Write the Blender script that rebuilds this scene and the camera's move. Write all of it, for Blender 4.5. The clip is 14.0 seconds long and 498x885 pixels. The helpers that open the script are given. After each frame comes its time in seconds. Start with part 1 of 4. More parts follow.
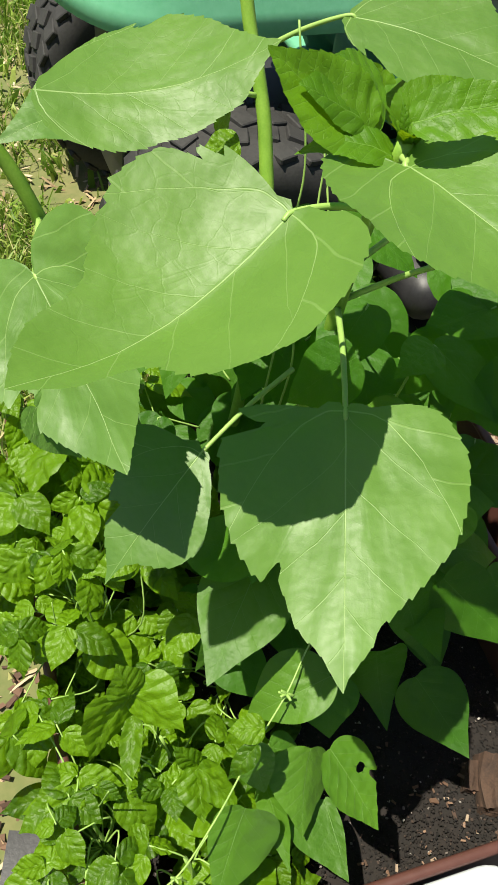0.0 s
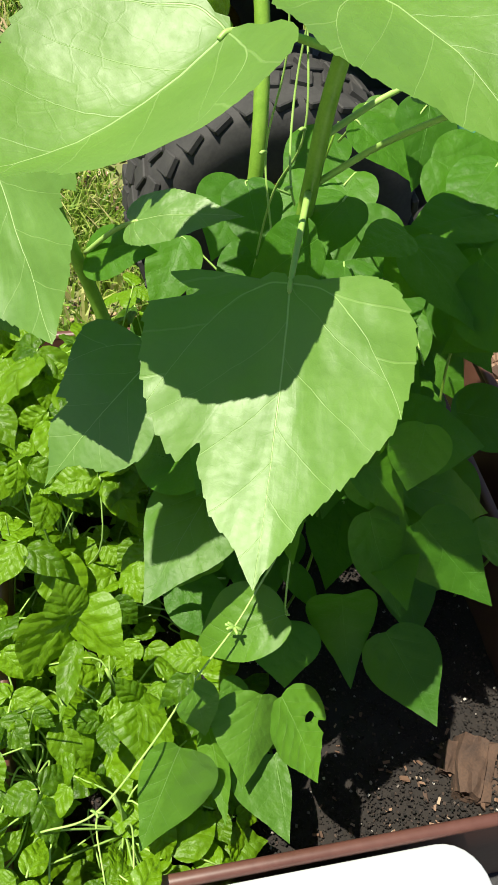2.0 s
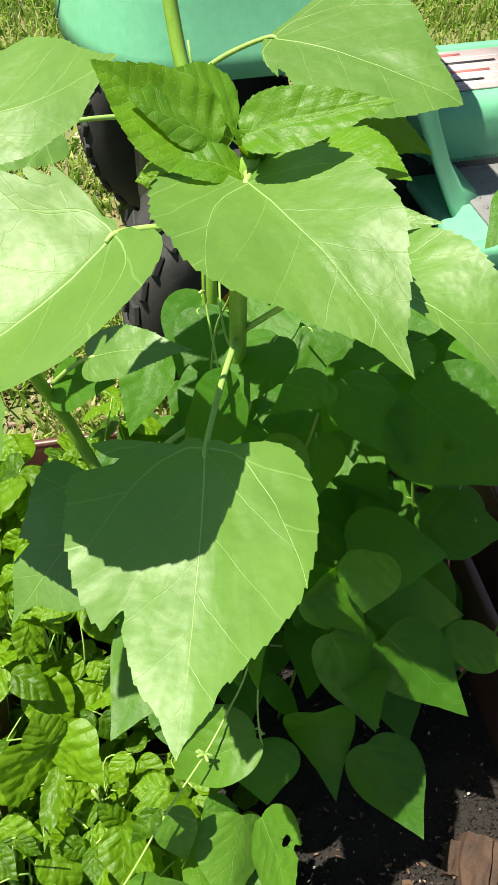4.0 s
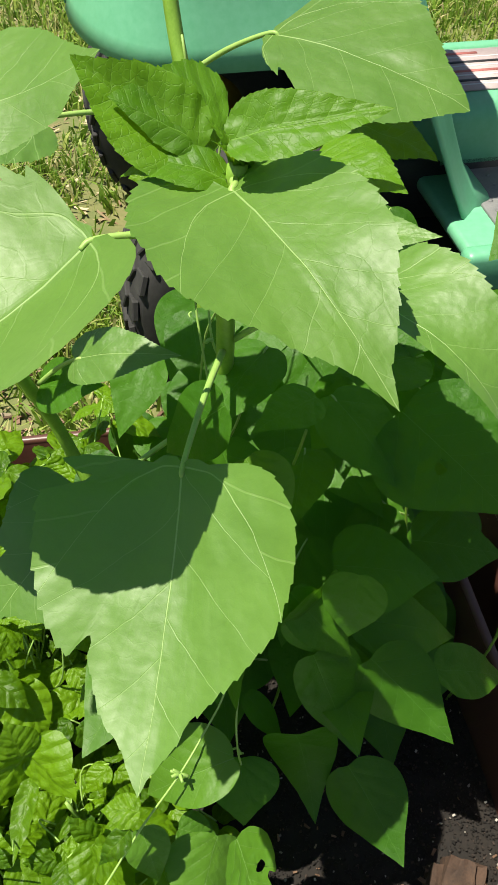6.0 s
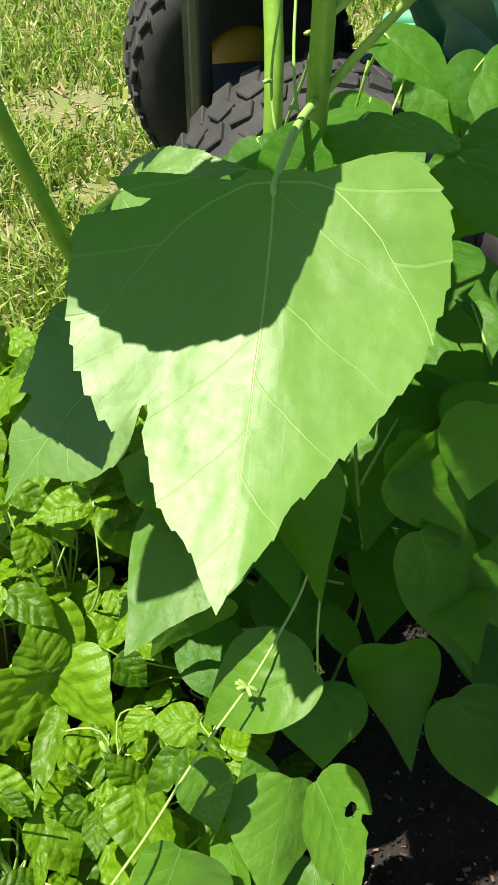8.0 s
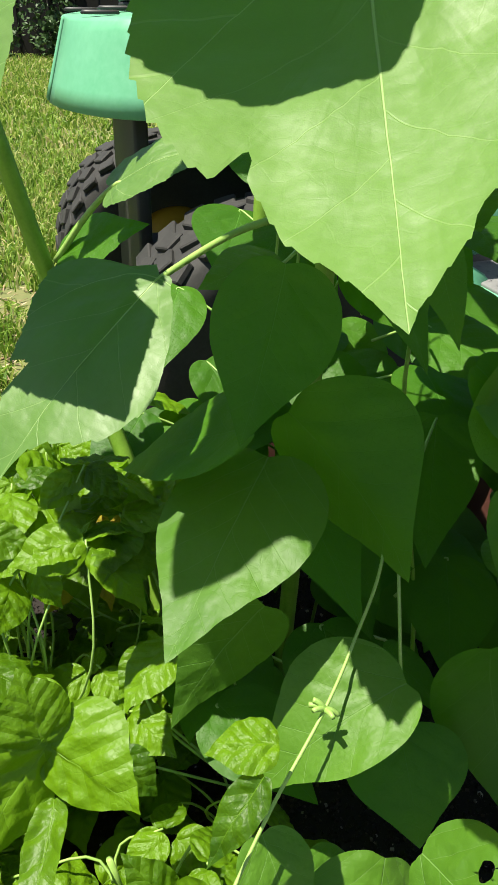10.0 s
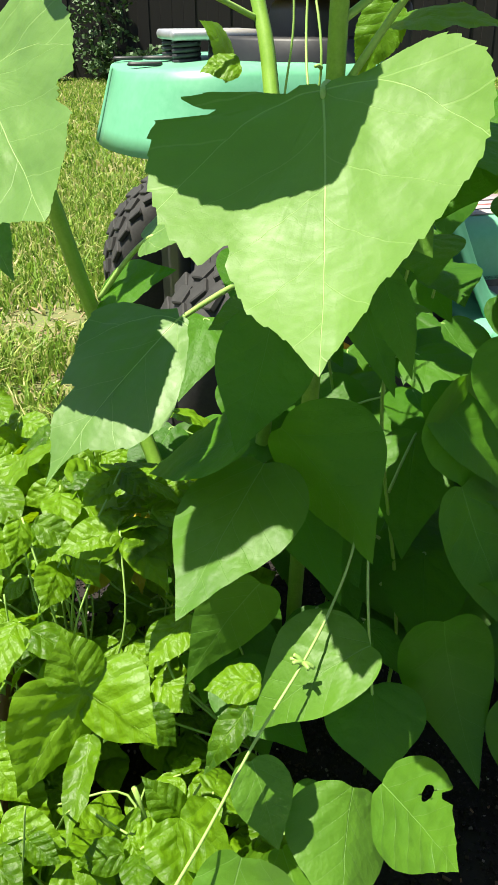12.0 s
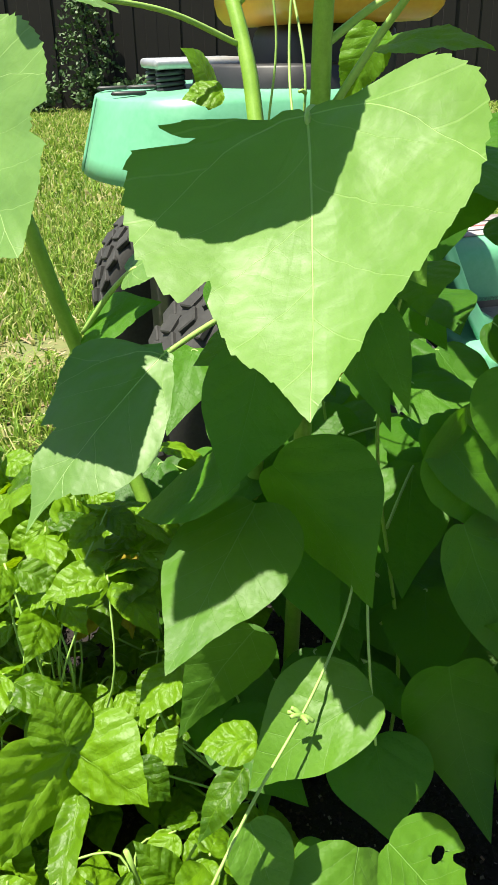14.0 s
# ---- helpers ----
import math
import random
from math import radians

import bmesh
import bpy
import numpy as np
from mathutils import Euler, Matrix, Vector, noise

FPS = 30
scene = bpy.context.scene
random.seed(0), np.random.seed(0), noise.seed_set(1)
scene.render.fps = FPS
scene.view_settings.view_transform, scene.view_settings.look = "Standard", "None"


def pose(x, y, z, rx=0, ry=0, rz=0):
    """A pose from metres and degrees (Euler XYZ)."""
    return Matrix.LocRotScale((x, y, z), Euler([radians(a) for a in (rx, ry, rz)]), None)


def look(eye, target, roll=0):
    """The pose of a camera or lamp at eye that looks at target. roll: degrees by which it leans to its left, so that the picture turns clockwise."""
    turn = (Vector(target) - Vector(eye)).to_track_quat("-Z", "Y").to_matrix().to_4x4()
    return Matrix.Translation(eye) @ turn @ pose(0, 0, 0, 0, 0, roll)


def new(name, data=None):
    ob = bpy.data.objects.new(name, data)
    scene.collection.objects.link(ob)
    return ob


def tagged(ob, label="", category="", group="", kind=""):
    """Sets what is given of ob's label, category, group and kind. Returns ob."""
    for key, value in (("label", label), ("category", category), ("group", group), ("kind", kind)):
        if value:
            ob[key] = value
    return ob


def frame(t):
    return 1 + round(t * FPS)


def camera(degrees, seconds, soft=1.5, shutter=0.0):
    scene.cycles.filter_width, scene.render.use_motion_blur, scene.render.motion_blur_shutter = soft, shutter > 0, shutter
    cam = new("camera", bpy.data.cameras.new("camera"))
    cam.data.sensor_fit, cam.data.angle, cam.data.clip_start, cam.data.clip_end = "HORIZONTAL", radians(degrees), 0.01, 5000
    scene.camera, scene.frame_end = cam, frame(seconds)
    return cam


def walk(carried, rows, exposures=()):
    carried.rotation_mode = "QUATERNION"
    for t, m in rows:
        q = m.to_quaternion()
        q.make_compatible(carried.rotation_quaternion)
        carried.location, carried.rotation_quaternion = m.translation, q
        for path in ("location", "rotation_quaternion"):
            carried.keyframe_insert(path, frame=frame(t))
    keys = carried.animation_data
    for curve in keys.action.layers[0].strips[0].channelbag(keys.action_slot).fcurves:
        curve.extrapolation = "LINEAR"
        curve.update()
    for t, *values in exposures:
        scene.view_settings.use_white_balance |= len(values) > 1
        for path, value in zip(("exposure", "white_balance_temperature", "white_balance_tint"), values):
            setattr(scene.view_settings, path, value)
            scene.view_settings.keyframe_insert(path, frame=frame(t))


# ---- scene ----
cam = camera(34.1, 14.0, soft=0.95)
METRES, EYE, TILT, LEAN, TURN = 1.3, 1.45, -50.5, -5.5, 0.0
ROWS = [
    (0.0, 0.0, 0.0, 0.0, 0.0, 0.0, 0.0),
    (0.5, 0.0415, -0.0003, 0.0146, -0.32, 1.41, 3.6),
    (1.0, 0.0545, 0.0097, -0.0086, 3.13, 4.95, 1.14),
    (1.5, 0.0514, 0.0394, -0.0514, 3.08, 2.48, -3.65),
    (2.0, 0.0607, 0.0451, -0.06, 3.84, 0.47, -4.69),
    (2.5, 0.0891, 0.0466, -0.0537, 4.27, -0.47, -2.54),
    (3.0, 0.1124, 0.0455, -0.0354, 5.54, 0.92, -1.16),
    (3.5, 0.1172, 0.0311, -0.0087, 7.33, 3.03, -1.26),
    (6.0, 0.1261, 0.0574, 0.0141, 7.67, 2.28, -3.27),
    (6.5, 0.2072, 0.074, 0.0025, 18.59, 2.13, -16.18),
    (7.0, 0.2292, 0.1127, -0.0235, 23.07, -1.13, -18.67),
    (7.5, 0.1485, 0.1135, -0.0739, 19.29, -1.7, -11.11),
    (8.0, 0.0899, 0.1613, -0.0912, 9.75, 5.22, -3.68),
    (8.5, 0.0446, 0.2309, -0.1302, 5.17, 15.05, -0.18),
    (9.0, 0.0141, 0.2779, -0.1577, 3.13, 21.06, 2.2),
    (11.5, 0.0471, 0.1788, -0.2413, 8.08, 22.25, 0.09),
    (12.0, 0.052, 0.1779, -0.2245, 7.59, 22.77, -0.12),
    (12.5, 0.0557, 0.1834, -0.2189, 7.38, 23.11, 1.06),
    (13.0, 0.0527, 0.1707, -0.2053, 7.62, 23.35, 2.23),
    (13.5, 0.0589, 0.1815, -0.2062, 8.43, 24.5, 2.83),
    (14.0, 0.0524, 0.1919, -0.2103, 7.76, 24.4, 1.22),
]
# eye, target and roll at moments between the even rows
BETWEEN = [
    (0.8, (0.061, 0.011, 1.47), (0.194, 1.348, -0.011), 3.8),
    (3.3, (0.159, 0.011, 1.414), (0.075, 1.333, -0.085), 2.3),
    (7.3, (0.264, 0.04, 1.325), (-0.334, 1.171, -0.212), -3.7),
    (7.8, (0.158, 0.028, 1.251), (-0.145, 1.266, -0.29), -1.8),
    (8.3, (0.111, 0.069, 1.148), (0.03, 1.588, -0.15), 4.1),
    (8.7, (0.057, 0.064, 1.101), (0.052, 1.736, 0.004), 2.5),
]
START = pose(0, 0, EYE, TILT, LEAN, TURN)
path = [(t, START @ pose(METRES * x, METRES * y, METRES * z, 90 + pitch, roll, yaw)) for t, x, y, z, yaw, pitch, roll in ROWS]
path += [(t, look(eye, target, roll)) for t, eye, target, roll in BETWEEN]
walk(cam, sorted(path, key=lambda row: row[0]), exposures=[(0.0, 0.88), (0.5, 0.84), (1.5, 0.98), (3.0, 1.33), (3.5, 1.30), (6.0, 0.92), (6.5, 1.05), (7.0, 1.28), (7.5, 1.45), (8.5, 1.14), (9.0, 1.08), (11.5, 1.40), (14.0, 1.46)])

# ---- light ----
GROUND, RIM, SOIL = 0.29, 0.61, 0.47
SUN_TO = Vector((-0.335, -0.11, 1.0)).normalized()
sun_data = bpy.data.lights.new("sun", "SUN")
sun_data.energy, sun_data.angle, sun_data.color = 4.7, radians(0.53), (1.0, 0.945, 0.79)
sun = new("sun", sun_data)
sun.matrix_world = look(SUN_TO * 20, (0, 0, 0))
world = bpy.data.worlds.new("world")
scene.world = world
world.use_nodes = True
wn = world.node_tree.nodes
sky = wn.new("ShaderNodeTexSky")
sky.sky_type, sky.sun_disc = "NISHITA", False
sky.sun_elevation = math.asin(SUN_TO.z)
sky.sun_rotation = math.atan2(SUN_TO.x, SUN_TO.y)
wn["Background"].inputs["Strength"].default_value = 0.051
world.node_tree.links.new(sky.outputs[0], wn["Background"].inputs["Color"])

# ---- materials ----


def material(name):
    m = bpy.data.materials.new(name)
    m.use_nodes = True
    return m, m.node_tree.nodes, m.node_tree.links, m.node_tree.nodes["Principled BSDF"]


def noise_tex(n, l, scale, detail=4.0, rough=0.6, coord=None, kind="Object"):
    t = n.new("ShaderNodeTexNoise")
    t.inputs["Scale"].default_value, t.inputs["Detail"].default_value, t.inputs["Roughness"].default_value = scale, detail, rough
    if coord is None:
        c = n.new("ShaderNodeTexCoord")
        coord = c.outputs[kind]
    l.new(coord, t.inputs["Vector"])
    return t


def ramp(n, l, fac, stops):
    r = n.new("ShaderNodeValToRGB")
    while len(r.color_ramp.elements) < len(stops):
        r.color_ramp.elements.new(0.5)
    for e, (p, c) in zip(r.color_ramp.elements, stops):
        e.position, e.color = p, (*c, 1)
    l.new(fac, r.inputs["Fac"])
    return r


def bump(n, l, p, height, strength, distance=0.002):
    b = n.new("ShaderNodeBump")
    b.inputs["Strength"].default_value, b.inputs["Distance"].default_value = strength, distance
    l.new(height, b.inputs["Height"])
    l.new(b.outputs[0], p.inputs["Normal"])
    return b


def plain(name, dark, light, rough, scale=30, metal=0.0, bumpy=0.15, spec=0.5, rough_var=0.12):
    """A surface with wear at two scales."""
    m, n, l, p = material(name)
    big = noise_tex(n, l, scale)
    fine = noise_tex(n, l, scale * 9, 6)
    mix = n.new("ShaderNodeMath")
    mix.operation = "MULTIPLY_ADD"
    mix.inputs[1].default_value = 0.45
    l.new(fine.outputs["Fac"], mix.inputs[0])
    half = n.new("ShaderNodeMath")
    half.operation = "MULTIPLY"
    half.inputs[1].default_value = 0.55
    l.new(big.outputs["Fac"], half.inputs[0])
    l.new(half.outputs[0], mix.inputs[2])
    r = ramp(n, l, mix.outputs[0], [(0.3, dark), (0.7, light)])
    l.new(r.outputs[0], p.inputs["Base Color"])
    rr = n.new("ShaderNodeMapRange")
    rr.inputs["To Min"].default_value, rr.inputs["To Max"].default_value = max(rough - rough_var, 0.03), min(rough + rough_var, 1)
    l.new(mix.outputs[0], rr.inputs["Value"])
    l.new(rr.outputs[0], p.inputs["Roughness"])
    p.inputs["Metallic"].default_value = metal
    p.inputs["Specular IOR Level"].default_value = spec
    bump(n, l, p, fine.outputs["Fac"], bumpy, 0.001)
    return m


def leaf_material(name, dark, light, through_col, vein, n_side, slope, gloss, blister, thin=0.32, spec=0.45, fuzz=0.0, lateral=0.0, mesh_scale=26, mesh_show=0.17, random_share=0.46, dent=1.2, net_depth=0.10, depth=0.0014, thread=1.0):
    """Leaf blade: veins drawn from the blade's own coordinates (x across, y from base to tip).
    lateral: reach of the two strong veins that leave the base sideways (0: none)."""
    m, n, l, p = material(name)

    def mth(op, a, b=None, c=None):
        q = n.new("ShaderNodeMath")
        q.operation = op
        for i, v in enumerate((a, b, c)):
            if v is None:
                continue
            if isinstance(v, (int, float)):
                q.inputs[i].default_value = v
            else:
                l.new(v, q.inputs[i])
        return q.outputs[0]

    def line(dist, half):
        """1 on a line, falling to 0 beyond its half width."""
        q = n.new("ShaderNodeMapRange")
        q.interpolation_type = "SMOOTHSTEP"
        l.new(mth("DIVIDE", dist, half), q.inputs["Value"])
        q.inputs["From Min"].default_value, q.inputs["From Max"].default_value = 0.5, 1.4
        q.inputs["To Min"].default_value, q.inputs["To Max"].default_value = 1.0, 0.0
        return q.outputs[0]

    uv = n.new("ShaderNodeUVMap")
    uv.uv_map = "blade"
    info = n.new("ShaderNodeObjectInfo")
    shift = n.new("ShaderNodeVectorMath")
    shift.operation = "ADD"
    l.new(uv.outputs[0], shift.inputs[0])
    comb = n.new("ShaderNodeCombineXYZ")
    l.new(mth("MULTIPLY", info.outputs["Random"], 60.0), comb.inputs["Z"])
    l.new(comb.outputs[0], shift.inputs[1])
    own = shift.outputs[0]
    wob = n.new("ShaderNodeTexNoise")
    wob.inputs["Scale"].default_value = 6
    l.new(own, wob.inputs["Vector"])
    sep = n.new("ShaderNodeSeparateXYZ")
    l.new(uv.outputs[0], sep.inputs[0])
    wv = mth("MULTIPLY", mth("SUBTRACT", wob.outputs["Fac"], 0.5), 0.04)
    x = mth("ABSOLUTE", mth("ADD", sep.outputs["X"], mth("MULTIPLY", wv, 0.12)))
    y = mth("ADD", sep.outputs["Y"], wv)
    mid = line(x, mth("MAXIMUM", mth("MULTIPLY", mth("SUBTRACT", 1.1, sep.outputs["Y"]), 0.0046 * thread), 0.0011))
    side_of = mth("MULTIPLY", mth("GREATER_THAN", sep.outputs["X"], 0), 0.45)
    # side veins run outwards and forwards from the midrib
    per = mth("ADD", mth("MULTIPLY", mth("SUBTRACT", y, mth("MULTIPLY", mth("POWER", x, 0.85), slope)), n_side), side_of)
    fr = mth("FRACT", per)
    dist = mth("MINIMUM", fr, mth("SUBTRACT", 1.0, fr))
    half = mth("MAXIMUM", mth("MULTIPLY", mth("SUBTRACT", 0.5, x), 0.0085 * n_side * thread), 0.0012 * n_side)
    side = line(dist, half)
    if lateral:
        # two strong veins bow out from the base; beyond them the branches leave outwards
        xr = mth("DIVIDE", x, lateral)
        ylat = mth("POWER", xr, 2.2)
        rise = mth("MULTIPLY", mth("POWER", xr, 1.2), 2.2 / lateral)
        dl = mth("DIVIDE", mth("ABSOLUTE", mth("SUBTRACT", y, ylat)), mth("SQRT", mth("ADD", mth("MULTIPLY", rise, rise), 1.0)))
        lat = line(dl, mth("MAXIMUM", mth("MULTIPLY", mth("SUBTRACT", 0.42, x), 0.011 * thread), 0.0010))
        inside = mth("GREATER_THAN", y, ylat)
        per2 = mth("ADD", mth("MULTIPLY", mth("SUBTRACT", y, mth("MULTIPLY", x, 0.3)), 6.5), side_of)
        fr2 = mth("FRACT", per2)
        dist2 = mth("MINIMUM", fr2, mth("SUBTRACT", 1.0, fr2))
        out = line(dist2, 0.024)
        pick = n.new("ShaderNodeMix")
        l.new(inside, pick.inputs["Factor"])
        l.new(out, pick.inputs["A"])
        l.new(side, pick.inputs["B"])
        side = mth("MAXIMUM", mth("MULTIPLY", pick.outputs["Result"], 0.55), mth("MULTIPLY", lat, 1.4))
    warp = n.new("ShaderNodeVectorMath")
    warp.operation = "MULTIPLY_ADD"
    wn3 = n.new("ShaderNodeTexNoise")
    wn3.inputs["Scale"].default_value = 14
    l.new(own, wn3.inputs["Vector"])
    l.new(wn3.outputs["Color"], warp.inputs[0])
    warp.inputs[1].default_value = (0.05, 0.05, 0.0)
    l.new(own, warp.inputs[2])
    vor = n.new("ShaderNodeTexVoronoi")
    vor.feature = "DISTANCE_TO_EDGE"
    vor.inputs["Scale"].default_value = mesh_scale
    l.new(warp.outputs[0], vor.inputs["Vector"])
    net = line(vor.outputs["Distance"], 0.03)
    veins = mth("MAXIMUM", mid, mth("MAXIMUM", mth("MULTIPLY", side, 0.5), mth("MULTIPLY", net, mesh_show)))
    var = noise_tex(n, l, 3.2, 5, 0.6, own)
    mot = noise_tex(n, l, 40, 3, 0.6, own)
    grain = noise_tex(n, l, 170, 3, 0.7, own)
    tone = mth("ADD", mth("MULTIPLY", var.outputs["Fac"], 0.55), mth("ADD", mth("MULTIPLY", info.outputs["Random"], random_share), mth("ADD", mth("MULTIPLY", mot.outputs["Fac"], 0.15), mth("MULTIPLY", mth("SUBTRACT", grain.outputs["Fac"], 0.5), 0.3))))
    col = ramp(n, l, tone, [(0.25, dark), (0.8, light)])
    cm = n.new("ShaderNodeMix")
    cm.data_type = "RGBA"
    l.new(veins, cm.inputs["Factor"])
    l.new(col.outputs[0], cm.inputs["A"])
    cm.inputs["B"].default_value = (*vein, 1)
    l.new(cm.outputs["Result"], p.inputs["Base Color"])
    gl = n.new("ShaderNodeMapRange")
    gl.inputs["To Min"].default_value, gl.inputs["To Max"].default_value = gloss - 0.07, gloss + 0.07
    l.new(mot.outputs["Fac"], gl.inputs["Value"])
    l.new(gl.outputs[0], p.inputs["Roughness"])
    p.inputs["Specular IOR Level"].default_value = spec
    p.inputs["Sheen Weight"].default_value = fuzz
    p.inputs["Sheen Roughness"].default_value = 0.6
    # blisters between the veins, and the veins sunk in
    cell = mth("MULTIPLY", mth("MINIMUM", mth("MULTIPLY", dist, 3.2), 1.0), 0.8)
    relief = mth("ADD", mth("MULTIPLY", cell, blister), mth("ADD", mth("MULTIPLY", mth("MINIMUM", vor.outputs["Distance"], 0.12), blister * 0.35), mth("MULTIPLY", mot.outputs["Fac"], 0.14)))
    relief = mth("SUBTRACT", relief, mth("MULTIPLY", net, net_depth))
    soft_dent = noise_tex(n, l, 9, 2, 0.5, own)
    relief = mth("ADD", relief, mth("MULTIPLY", soft_dent.outputs["Fac"], dent))
    relief = mth("ADD", mth("SUBTRACT", relief, mth("MULTIPLY", veins, 0.6)), mth("MULTIPLY", grain.outputs["Fac"], 0.06))
    b = bump(n, l, p, relief, 0.42, depth)
    tr = n.new("ShaderNodeBsdfTranslucent")
    tc = n.new("ShaderNodeMix")
    tc.data_type = "RGBA"
    l.new(mth("MULTIPLY", veins, 0.4), tc.inputs["Factor"])
    tc.inputs["A"].default_value = (*through_col, 1)
    tc.inputs["B"].default_value = (*[c * 0.5 for c in through_col], 1)
    l.new(tc.outputs["Result"], tr.inputs["Color"])
    l.new(b.outputs[0], tr.inputs["Normal"])
    mx = n.new("ShaderNodeMixShader")
    mx.inputs[0].default_value = thin
    l.new(p.outputs[0], mx.inputs[1])
    l.new(tr.outputs[0], mx.inputs[2])
    l.new(mx.outputs[0], n["Material Output"].inputs["Surface"])
    return m


SUN_MAT = leaf_material("sunflower_leaf", (0.064, 0.152, 0.014), (0.116, 0.234, 0.026), (0.11, 0.42, 0.013), (0.26, 0.40, 0.12), 4.3, 0.8, 0.50, 0.03, 0.2, 0.64, 0.07, lateral=0.58, mesh_scale=17, mesh_show=0.0, random_share=0.25, dent=2.4, net_depth=0.02, thread=0.72)
CROWN_MAT = leaf_material("upper_sunflower_leaf", (0.068, 0.156, 0.013), (0.119, 0.236, 0.023), (0.12, 0.44, 0.013), (0.26, 0.40, 0.12), 4.6, 0.8, 0.50, 0.10, 0.24, 0.60, 0.06, lateral=0.58, mesh_scale=12, mesh_show=0.0, random_share=0.25, dent=2.4, net_depth=0.05, thread=0.72)
YNG_MAT = leaf_material("young_leaf", (0.052, 0.15, 0.004), (0.105, 0.24, 0.007), (0.31, 0.48, 0.005), (0.16, 0.32, 0.04), 7.0, 0.55, 0.46, 0.6, 0.34, 0.3, mesh_scale=17)
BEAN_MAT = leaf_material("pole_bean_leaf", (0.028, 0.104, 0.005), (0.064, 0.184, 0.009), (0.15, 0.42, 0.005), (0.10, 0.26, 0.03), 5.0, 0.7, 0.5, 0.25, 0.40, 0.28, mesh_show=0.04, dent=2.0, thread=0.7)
# paler copy of the pole bean leaf, with sunlight put into its colour
LIT_BEAN_MAT = leaf_material("lit_bean_leaf", (0.047, 0.137, 0.008), (0.090, 0.210, 0.013), (0.20, 0.42, 0.007), (0.15, 0.29, 0.06), 5.5, 0.8, 0.5, 0.1, 0.34, 0.40, 0.02, mesh_show=0.02, mesh_scale=16, dent=1.8, net_depth=0.02, depth=0.0016, thread=0.8)
BUSH_MAT = leaf_material("bush_bean_leaf", (0.018, 0.064, 0.001), (0.118, 0.240, 0.003), (0.31, 0.50, 0.003), (0.14, 0.28, 0.015), 4.2, 0.7, 0.46, 1.1, 0.34, 0.36, random_share=0.85, mesh_scale=11, mesh_show=0.03, dent=1.8, net_depth=0.02, depth=0.0018, thread=0.8)
OLD_MAT = leaf_material("yellowed_leaf", (0.22, 0.22, 0.015), (0.46, 0.34, 0.03), (0.5, 0.42, 0.02), (0.4, 0.36, 0.1), 6.0, 0.7, 0.55, 0.8, 0.36, 0.3)
STEM_MAT = plain("green_stem", (0.13, 0.27, 0.02), (0.23, 0.39, 0.05), 0.45, 60)
PALE_STEM = plain("pale_stem", (0.2, 0.36, 0.07), (0.32, 0.46, 0.12), 0.5, 60)
BROWN = plain("brown_plastic", (0.066, 0.026, 0.019), (0.105, 0.044, 0.033), 0.4, 12, bumpy=0.08)
SOIL_MAT = plain("soil", (0.005, 0.004, 0.0035), (0.018, 0.013, 0.010), 0.95, 40, bumpy=0.8)
WHITE = plain("white_plastic", (0.5, 0.53, 0.54), (0.62, 0.64, 0.65), 0.4, 8, bumpy=0.05)
BLACK_SHEET = plain("black_sheet", (0.014, 0.014, 0.015), (0.035, 0.035, 0.037), 0.45, 14, bumpy=0.4)
GREEN = plain("green_paint", (0.10, 0.35, 0.185), (0.16, 0.44, 0.265), 0.42, 9, bumpy=0.04)
RUBBER = plain("tyre_rubber", (0.018, 0.018, 0.018), (0.045, 0.044, 0.042), 0.75, 20, bumpy=0.3, spec=0.35)
YELLOW = plain("yellow_paint", (0.52, 0.27, 0.02), (0.62, 0.36, 0.03), 0.4, 12, bumpy=0.05)
DARK_METAL = plain("dark_metal", (0.012, 0.012, 0.013), (0.03, 0.03, 0.032), 0.5, 20)
GREY_MAT = plain("grey_foot_mat", (0.12, 0.12, 0.125), (0.19, 0.19, 0.19), 0.7, 30)
BLACK_VINYL = plain("black_plastic", (0.009, 0.009, 0.01), (0.022, 0.022, 0.025), 0.5, 10)
STEEL = plain("worn_steel", (0.35, 0.36, 0.38), (0.5, 0.5, 0.52), 0.42, 25, metal=0.6)

# ---- mesh helpers ----


def mesh_from(bm, name, mat, smooth=True):
    me = bpy.data.meshes.new(name)
    bm.to_mesh(me)
    bm.free()
    if smooth:
        me.polygons.foreach_set("use_smooth", [True] * len(me.polygons))
    me.materials.append(mat)
    return me


def part(name, bm, mat, parent=None, label="", smooth=True):
    ob = new(name, mesh_from(bm, name, mat, smooth))
    if parent is not None:
        ob.parent = parent
        ob.matrix_parent_inverse = parent.matrix_basis.inverted()
    if label:
        ob["label"] = label
    return ob


def thing(name, place, label, category, group="", kind=""):
    ob = new(name)
    ob.empty_display_size = 0.05
    ob.matrix_basis = pose(*place) if not isinstance(place, Matrix) else place
    return tagged(ob, label, category, group, kind)


def spline(points, steps):
    """Catmull-Rom through the points."""
    p = [Vector(q) for q in points]
    p = [p[0] * 2 - p[1]] + p + [p[-1] * 2 - p[-2]]
    res = []
    for i in range(1, len(p) - 2):
        for k in range(steps):
            t = k / steps
            a, b, c, d = p[i - 1:i + 3]
            res.append(0.5 * ((2 * b) + (c - a) * t + (2 * a - 5 * b + 4 * c - d) * t * t + (3 * b - 3 * c + d - a) * t ** 3))
    res.append(p[-2])
    return res


